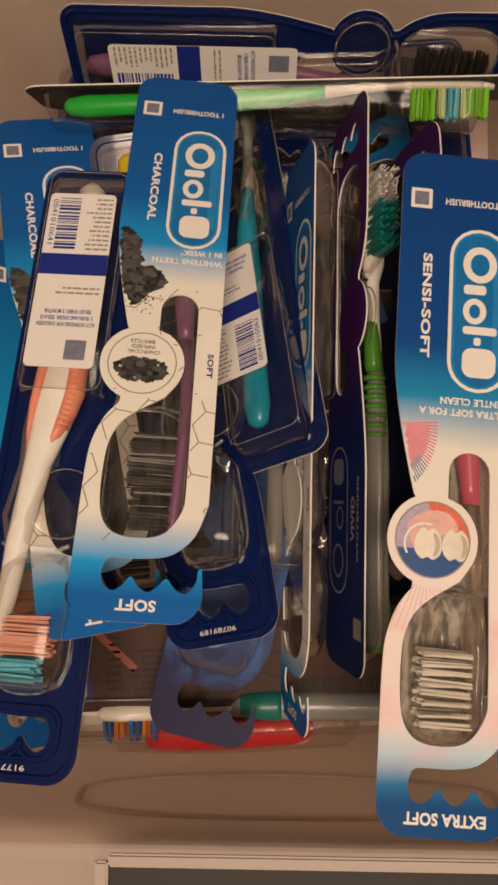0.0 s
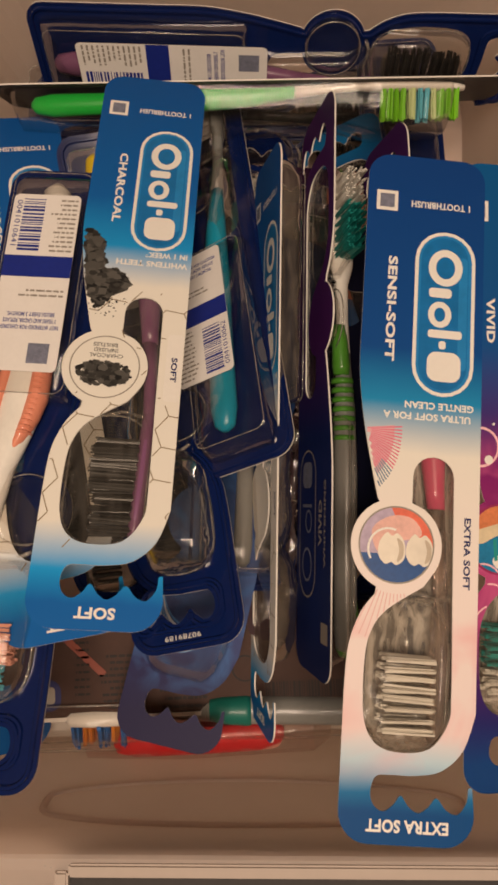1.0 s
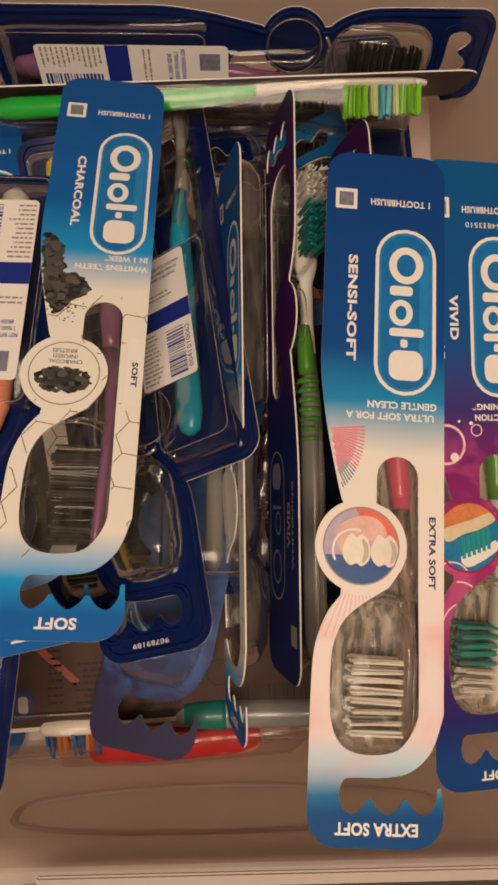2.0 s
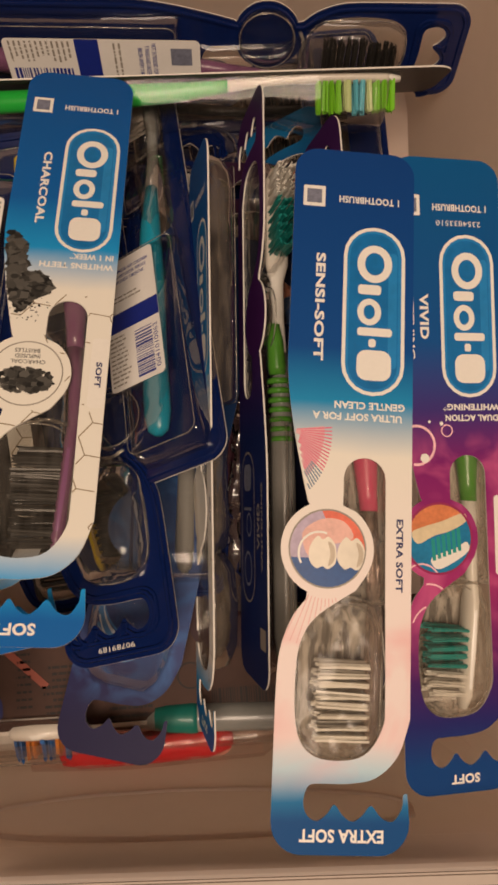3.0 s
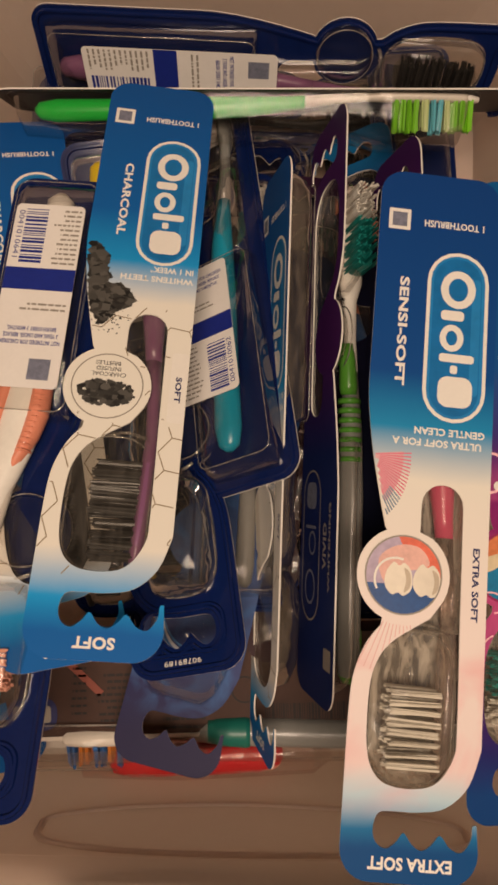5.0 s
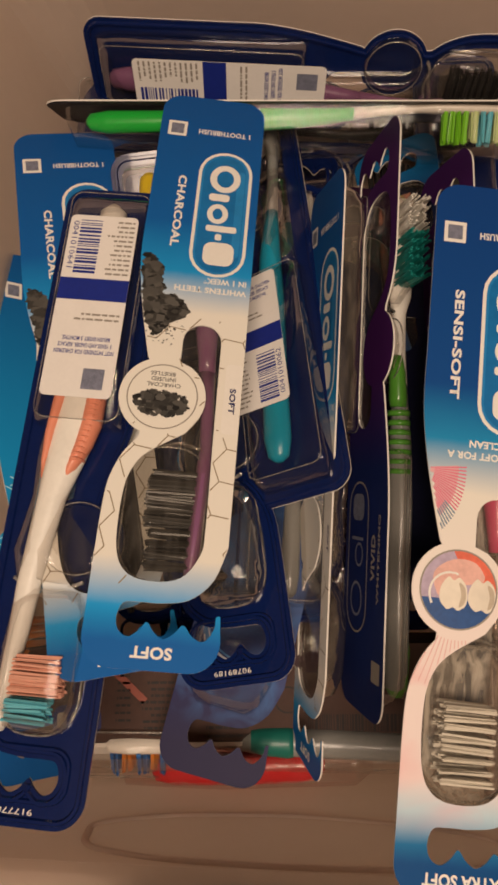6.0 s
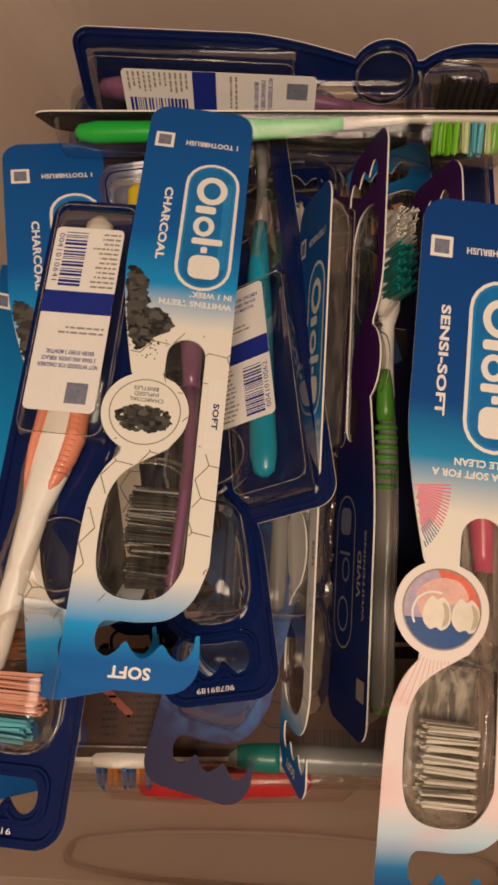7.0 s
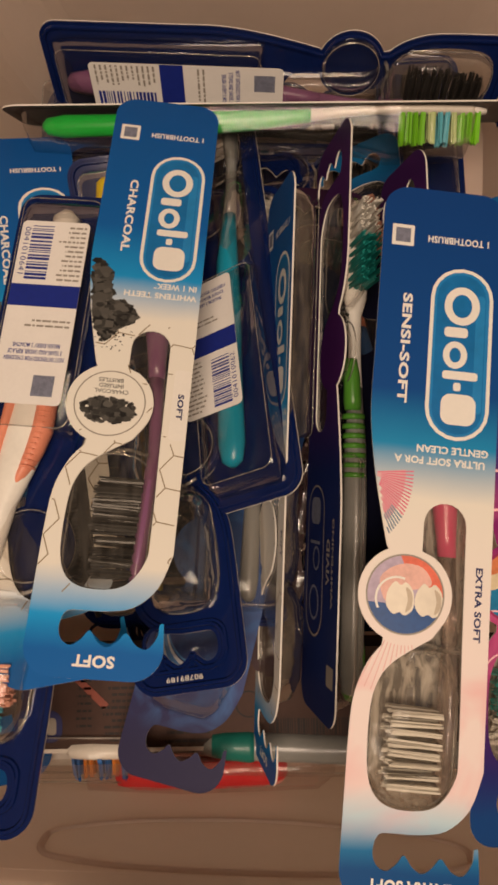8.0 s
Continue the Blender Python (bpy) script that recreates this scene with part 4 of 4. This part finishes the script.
def crinkled_sleeve(pack):
    """Crumpled clear sleeve lying on the card's face."""
    rnd = random.Random(17)
    fold = [(12, 4, 3, 0.3)]
    for i in range(44):
        v = 14 + i * 4
        fold.append((v + rnd.uniform(-1, 1), 3.6 - v * 0.014 + rnd.uniform(-0.7, 0.7), 4.6 + rnd.uniform(-1.5, 1.5), 5.4 + rnd.uniform(-2.0, 2.0)))
    fold.append((192, 1, 3, 0.3))
    part("sleeve", loft(fold, n=7, power=2.4, z_sign=1), M_SLEEVE, pack, "crumpled clear plastic sleeve")


toothbrush_pack(lay((0.0355, 0.1526, 0.0189), (-0.0248, -0.056, 0.065), (0.95, -0.28, 0.05)), "swirl", None,
                "purple and blue swirled toothbrush pack buried in the pile", group=PILE, seed=111, plain=True, extra=swirl_dome)
toothbrush_pack(lay((0.0280, -0.024, 0.0475), (0.0500, 0.193, 0.002), (-1.0, 0.0, 0.06)), "maroon", None,
                "dark maroon toothbrush pack lying low between two upright packs", group=PILE, seed=191, plain=True, extra=crinkled_sleeve)

# packs at the bottom of the bin
# the fifth pack is made up, to darken the floor's rear right corner
for n, (x, y, z, a) in enumerate(((-0.072, 0.185, -0.018, 4), (-0.022, 0.19, -0.018, -3), (0.026, 0.18, -0.018, 2), (0.072, 0.2, -0.018, -2), (0.098, 0.262, -0.010, 1), (-0.102, 0.205, -0.03, 91), (-0.100, 0.25, -0.03, 87))):
    toothbrush_pack(pose(x, y, z, 0, 180, a), "charcoal", ("black", None, "black"), "turned-over navy toothbrush pack flat on the bin's floor", tray=True, sticker=False, group=PILE, seed=201 + n, plain=True)


def side_brush_pack():
    """Plain card on edge with a tall clear blister; the green brush lies in it, bristles outwards."""
    pack = new("toothbrush_pack")
    pack.matrix_world = lay((-0.0892, 0.2191, 0.0303), (0.1393, 0.2120, 0.0293), (0.0, -0.28, 0.96))
    tagged(pack, "clear toothbrush pack on edge with a lime green brush", "toothbrush pack", PILE)
    part("card", plate([box2(-20.5, 0, 20.5, 225, 9)], -0.3, 0.3, 0, 0, 1), (solid("dark_grey_print", (0.035, 0.032, 0.03), 0.45, spread=0.3, scale=60), M_EDGE), pack)
    bulge = [(8, 2, 12, 0.3), (9, 2, 14, 10), (12, 2, 15.5, 17), (60, 2, 16, 18), (110, 2, 16, 19), (150, 2, 16, 17), (165, 2, 16, 21), (196, 2, 16, 20), (199, 2, 14, 12), (200, 2, 12, 0.3)]
    part("blister", loft(bulge, n=16, power=4, z_sign=1), M_BLISTER, pack, smooth=True)
    part("flange", bead(box2(-16.5, 5, 18.5, 204, 6), 0.7, 0.6), M_BLISTER, pack)
    turned = Matrix.Translation((0.0135, -0.008, 0.0065)) @ Matrix.Rotation(radians(90), 4, "Y") @ Matrix.Diagonal((0.85, 1.0, 0.75, 1)) @ Matrix.Translation((-0.0045, 0, 0.005))
    toothbrush(pack, "mint", None, "lime", "lime", "white", seed=171, turned=turned, fill=0.17, blocks=((159, 170, -5.5, "lime"), (170, 174.5, -5.0, "salad"), (174.5, 180, -6.0, "cyan"), (180, 183, -5.0, "salad"), (183, 192.5, -5.5, "lime")))
    return pack


side_brush_pack()


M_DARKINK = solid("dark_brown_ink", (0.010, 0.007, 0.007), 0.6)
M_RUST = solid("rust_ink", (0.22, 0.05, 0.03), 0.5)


def carton():
    """A flat paperboard carton low in the bin, printed with a logo and fine print."""
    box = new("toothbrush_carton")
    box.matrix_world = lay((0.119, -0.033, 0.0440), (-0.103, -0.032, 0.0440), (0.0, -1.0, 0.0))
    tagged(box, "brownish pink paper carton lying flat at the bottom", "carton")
    # board colour taken far below buff: the shade deep in the bin is painted in
    part("carton_body", plate([box2(-20, 0, 20, 222, 1.5)], -18, 0), solid("shaded_buff_board", (0.050, 0.023, 0.016), 0.7, spread=0.15, scale=50), box)
    part("carton_edge", plate([box2(18.6, 0.5, 20.2, 221.5)], -0.2, 0.25), M_EDGE, box)
    part("logo_panel", flat([box2(3, 188, 16, 208, 5)], 0.2), M_NAVYINK, box)
    for v in (190.5, 196.5, 202):
        part("logo_mark", flat([box2(6, v, 13, v + 4, 1.5)], 0.26), M_GREYINK, box)
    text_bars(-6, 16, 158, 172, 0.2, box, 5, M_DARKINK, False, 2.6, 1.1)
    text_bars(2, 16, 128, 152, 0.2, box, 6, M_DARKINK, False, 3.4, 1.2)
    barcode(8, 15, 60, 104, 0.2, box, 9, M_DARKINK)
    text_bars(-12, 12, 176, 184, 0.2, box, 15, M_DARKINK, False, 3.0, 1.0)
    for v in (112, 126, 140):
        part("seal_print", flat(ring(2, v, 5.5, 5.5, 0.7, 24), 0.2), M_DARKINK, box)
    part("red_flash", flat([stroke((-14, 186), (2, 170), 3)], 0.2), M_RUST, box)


carton()


def low_brush_pack():
    """Clear pack along the front wall: white brush with orange and blue bristles, teal grip."""
    pack = new("toothbrush_pack")
    pack.matrix_world = lay((0.1185, -0.0600, 0.0400), (-0.1030, -0.0545, 0.0400), (0.0, 0.96, 0.28))
    tagged(pack, "clear toothbrush pack with white brush and orange bristles", "toothbrush pack", PILE)
    part("card", plate([box2(-13, 0, 13, 222, 6)], 10, 10.6), M_EDGE, pack)
    bulge = [(2, 1, 8, 0.3), (3, 1, 9.5, 12), (60, 1, 10, 15), (150, 1, 10, 15), (200, 0, 10, 16), (216, 0, 9, 14), (219, 0, 7, 0.3)]
    part("blister", loft(bulge, n=14, power=4, z_sign=-1, floor=-10.0), M_BLISTER, pack)
    # pale outlines paint the glints on this blister's edges
    part("blister_edge", bead(box2(-10, 152, 11, 219, 9), 0.45, -3.0), M_EDGE_GLINT, pack, smooth=True)
    part("blister_edge", bead(box2(-10.5, 4, 12, 221, 8), 0.4, 3.0), M_EDGE_GLINT, pack, smooth=True)
    body = part("toothbrush", tube([(9, 1, -1, 1.5, 1.5), (11, 1, -1, 5, 5), (30, 3, -1, 6.0, 6.0), (80, 5, -1, 6.0, 6.0), (108, 6, -1, 6.0, 5.8), (126, 6, -1, 4.6, 4.8), (140, 2, 6, 3.0, 3.0), (152, 2, 6, 3.0, 3.0)], 14), PAINT["grey"], pack, smooth=True)
    part("brush_head", tube([(158, 4.0, 0, 1.5, 2.0), (160, 4.0, 0, 3.4, 5.0), (176, 4.0, 0, 3.8, 5.6), (184, 4.0, 0, 3.4, 5.0), (187, 4.0, 0, 1.8, 2.4)], 14), PAINT["white"], body, smooth=True)
    part("wear_dot", tube([(171.4, 1.8, -5.2, 0.9, 0.5), (173.2, 1.8, -5.2, 0.9, 0.5)], 10), PAINT["blue"], body)
    for k, (v0, v1, u0, paint) in enumerate(((161, 164.5, -7.5, "blue"), (164.5, 168, -6.5, "orange"), (168.5, 174, -7.5, "blue"), (175, 180, -7, "orange"), (180.5, 185, -7.5, "blue"))):
        tagged(part("bristle_block", bristle_block(v0, v1, u0, 3.0, -4.5, 4.0, 3.0, 181 + 7 * k), PAINT[paint], body), kind="stuff")
    part("grip", tube([(110, 6.0, -1.2, 6.0, 6.0), (112, 6.0, -1.2, 6.4, 6.3), (122, 6.4, -1.2, 5.6, 5.6), (127, 6.6, -1.2, 4.6, 4.6)], 14), PAINT["pine"], pack, smooth=True)


low_brush_pack()


def red_case():
    case = new("toothbrush_case")
    case.matrix_world = lay((-0.050, -0.0645, 0.036), (0.120, -0.0645, 0.034), (0.0, -1.0, 0.0))
    tagged(case, "red plastic toothbrush case with a clear pinkish lid", "toothbrush case")
    shell = [(0, 0, 2, 0.3), (2, 0, 4.5, 4), (10, 0, 6, 6.5), (40, 0, 6.2, 7), (62, 0, 6, 6), (70, 0, 4, 3), (72, 0, 2, 0.3)]
    part("case_shell", loft(shell, n=14, power=3, z_sign=1), PAINT["red"], case, smooth=True)
    part("case_seam", bead(box2(-6.3, 1, 6.3, 71, 5), 0.8, 0.8), PAINT["salmon"], case)
    part("case_base", loft(shell, n=14, power=3, z_sign=-1), PAINT["red"], case, smooth=True)
    lid = [(-12, 0, 3, 0.3), (-10, 0, 6, 6), (30, 0, 7.4, 9), (84, 0, 7, 8), (92, 0, 3, 0.3)]
    part("lid", loft(lid, n=14, power=3, z_sign=-1), clear_plastic("pink_lid", (0.95, 0.84, 0.82), 0.1, 0.5, 80.0, 0.4, 0.02), case)


red_case()

# ---- the bin ----
M_BIN = solid("frosted_bin_plastic", (0.86, 0.78, 0.72), 0.34, spread=0.05, scale=30, bump=0.08)
bin_tree = M_BIN.node_tree
glow_through = node(bin_tree, "ShaderNodeBsdfTranslucent", Color=(0.90, 0.80, 0.73, 1))
bin_mix = bin_tree.nodes.new("ShaderNodeMixShader")
bin_mix.inputs[0].default_value = 0.7
bin_tree.links.new(bin_tree.nodes["Principled BSDF"].outputs[0], bin_mix.inputs[1])
bin_tree.links.new(glow_through.outputs[0], bin_mix.inputs[2])
bin_tree.links.new(bin_mix.outputs[0], bin_tree.nodes["Material Output"].inputs["Surface"])
M_RIM = solid("pale_bin_rim", (0.46, 0.39, 0.34), 0.35, spread=0.04, scale=40)


def storage_tub():
    """A frosted tub: tapered walls with thickness and rounded corners, stepped front, rim turned outwards."""
    storage = new("storage_bin")
    tagged(storage, "frosted grey plastic storage bin full of toothbrush packs", "storage bin")

    def section(grow, front, z):
        x0, x1, y0, y1, r = -0.112 - grow, 0.121 + grow, front, 0.270 + 0.6 * grow, 0.030
        pts = arc(x1 - r, y0 + r, r, -90, 0, 6) + arc(x1 - r, y1 - r, r, 0, 90, 6) + arc(x0 + r, y1 - r, r, 90, 180, 6) + arc(x0 + r, y0 + r, r, 180, 270, 6)
        return [(x, y, z) for x, y in pts]

    rings = [section(0.0, -0.0715, -0.035), section(0.026, -0.0722, 0.095), section(0.0266, -0.0705, 0.0985), section(0.0278, -0.0705, 0.1045), section(0.0285, -0.069, 0.107), section(0.0297, -0.069, 0.1135), section(0.0303, -0.0672, 0.1165),
             section(0.031, -0.0672, 0.1195), section(0.032, -0.068, 0.1205), section(0.041, -0.0712, 0.1205), section(0.042, -0.0720, 0.1185), section(0.042, -0.095, 0.1175), section(0.042, -0.096, 0.112), section(0.033, -0.0775, 0.110), section(0.022, -0.0755, 0.06), section(0.003, -0.0745, -0.0378)]
    bm = bmesh.new()
    rows = [[bm.verts.new(p) for p in r] for r in rings]
    n = len(rows[0])
    for a, b in zip(rows, rows[1:]):
        for i in range(n):
            bm.faces.new((a[i], a[(i + 1) % n], b[(i + 1) % n], b[i]))
    bm.faces.new(rows[0])
    bm.faces.new(rows[-1][::-1])
    bmesh.ops.recalc_face_normals(bm, faces=bm.faces[:])
    part("tub", bm, M_BIN, storage)

    def rail(name, x0, y0, x1, y1, z0, z1, mat):
        b = bmesh.new()
        bmesh.ops.create_cube(b, size=1.0, matrix=Matrix.Translation(((x0 + x1) / 2, (y0 + y1) / 2, (z0 + z1) / 2)) @ Matrix.Diagonal((x1 - x0, y1 - y0, z1 - z0, 1)))
        bmesh.ops.bevel(b, geom=b.edges[:], offset=0.0006, segments=2, affect="EDGES")
        part(name, b, mat, storage)

    storage.matrix_world = Matrix.Translation((0, -0.0002, 0)) @ Matrix.Translation((0, -0.0690, 0)) @ Matrix.Rotation(radians(-3.3), 4, "Z") @ Matrix.Translation((0, 0.0690, 0))
    # label holder on the front ledge
    rail("label_frame", -0.0505, -0.095, -0.0465, -0.0712, 0.117, 0.1216, M_RIM)
    rail("label_frame", 0.1045, -0.095, 0.1085, -0.0712, 0.117, 0.1216, M_RIM)
    rail("label_frame", -0.0465, -0.0730, 0.1045, -0.0690, 0.1165, 0.1216, M_RIM)
    rail("label_insert", -0.0465, -0.0945, 0.1045, -0.0730, 0.1165, 0.1194, solid("grey_insert", (0.045, 0.041, 0.040), 0.4, spread=0.1))
    rnd = random.Random(77)
    for k in range(9):
        sx, sy = rnd.uniform(-0.09, 0.11), rnd.uniform(-0.0705, -0.0685)
        b = bmesh.new()
        bmesh.ops.create_icosphere(b, subdivisions=1, radius=rnd.uniform(0.0002, 0.0005), matrix=Matrix.Translation((sx, sy, 0.1207)) @ Matrix.Diagonal((1, 1, 0.4, 1)))
        part("dust_speck", b, M_EDGE, storage)
    # moulded arch on the inside of the front wall
    path = spline([(-66, 78), (-64.5, 72), (-52, 67.0), (-30, 62.5), (8, 60.0), (46, 62.5), (72, 67.5), (83, 73), (84, 80), (80, 85), (50, 91), (8, 93.0), (-34, 92), (-58, 88), (-65, 84)], 5)
    b = bead(path, 1.5, -0.9, 10)
    arch = part("handle_recess", b, M_BIN, storage, smooth=True)
    arch.matrix_local = Matrix(((1, 0, 0, 0), (0, 0, 1, -0.0718), (0, -1, 0, 0), (0, 0, 0, 1)))
    return storage


storage_tub()


# ---- room ----
def slab(name, x0, y0, z0, x1, y1, z1, mat, label, kind="structure"):
    bm = bmesh.new()
    bmesh.ops.create_cube(bm, size=1.0, matrix=Matrix.Translation(((x0 + x1) / 2, (y0 + y1) / 2, (z0 + z1) / 2)) @ Matrix.Diagonal((x1 - x0, y1 - y0, z1 - z0, 1)))
    return tagged(finish(name, bm, mat), label, name.split("_")[0], kind=kind)


M_WALL = solid("beige_wall", (0.30, 0.26, 0.22), 0.8, spread=0.06, scale=8)
slab("floor", -0.8, -0.8, -0.09, 0.8, 0.95, -0.038, solid("pale_counter", (0.60, 0.54, 0.47), 0.45, spread=0.12, scale=25), "pale beige worktop under the bin")
slab("wall_north", -0.8, 0.95, -0.09, 0.8, 1.0, 1.15, M_WALL, "plain beige wall")
slab("wall_south", -0.8, -0.85, -0.09, 0.8, -0.8, 1.15, M_WALL, "plain beige wall")
slab("wall_west", -0.85, -0.85, -0.09, -0.8, 1.0, 1.15, M_WALL, "plain beige wall")
slab("wall_east", 0.8, -0.85, -0.09, 0.85, 1.0, 1.15, M_WALL, "plain beige wall")
slab("ceiling", -0.85, -0.85, 1.15, 0.85, 1.0, 1.2, M_WALL, "plain pale ceiling")
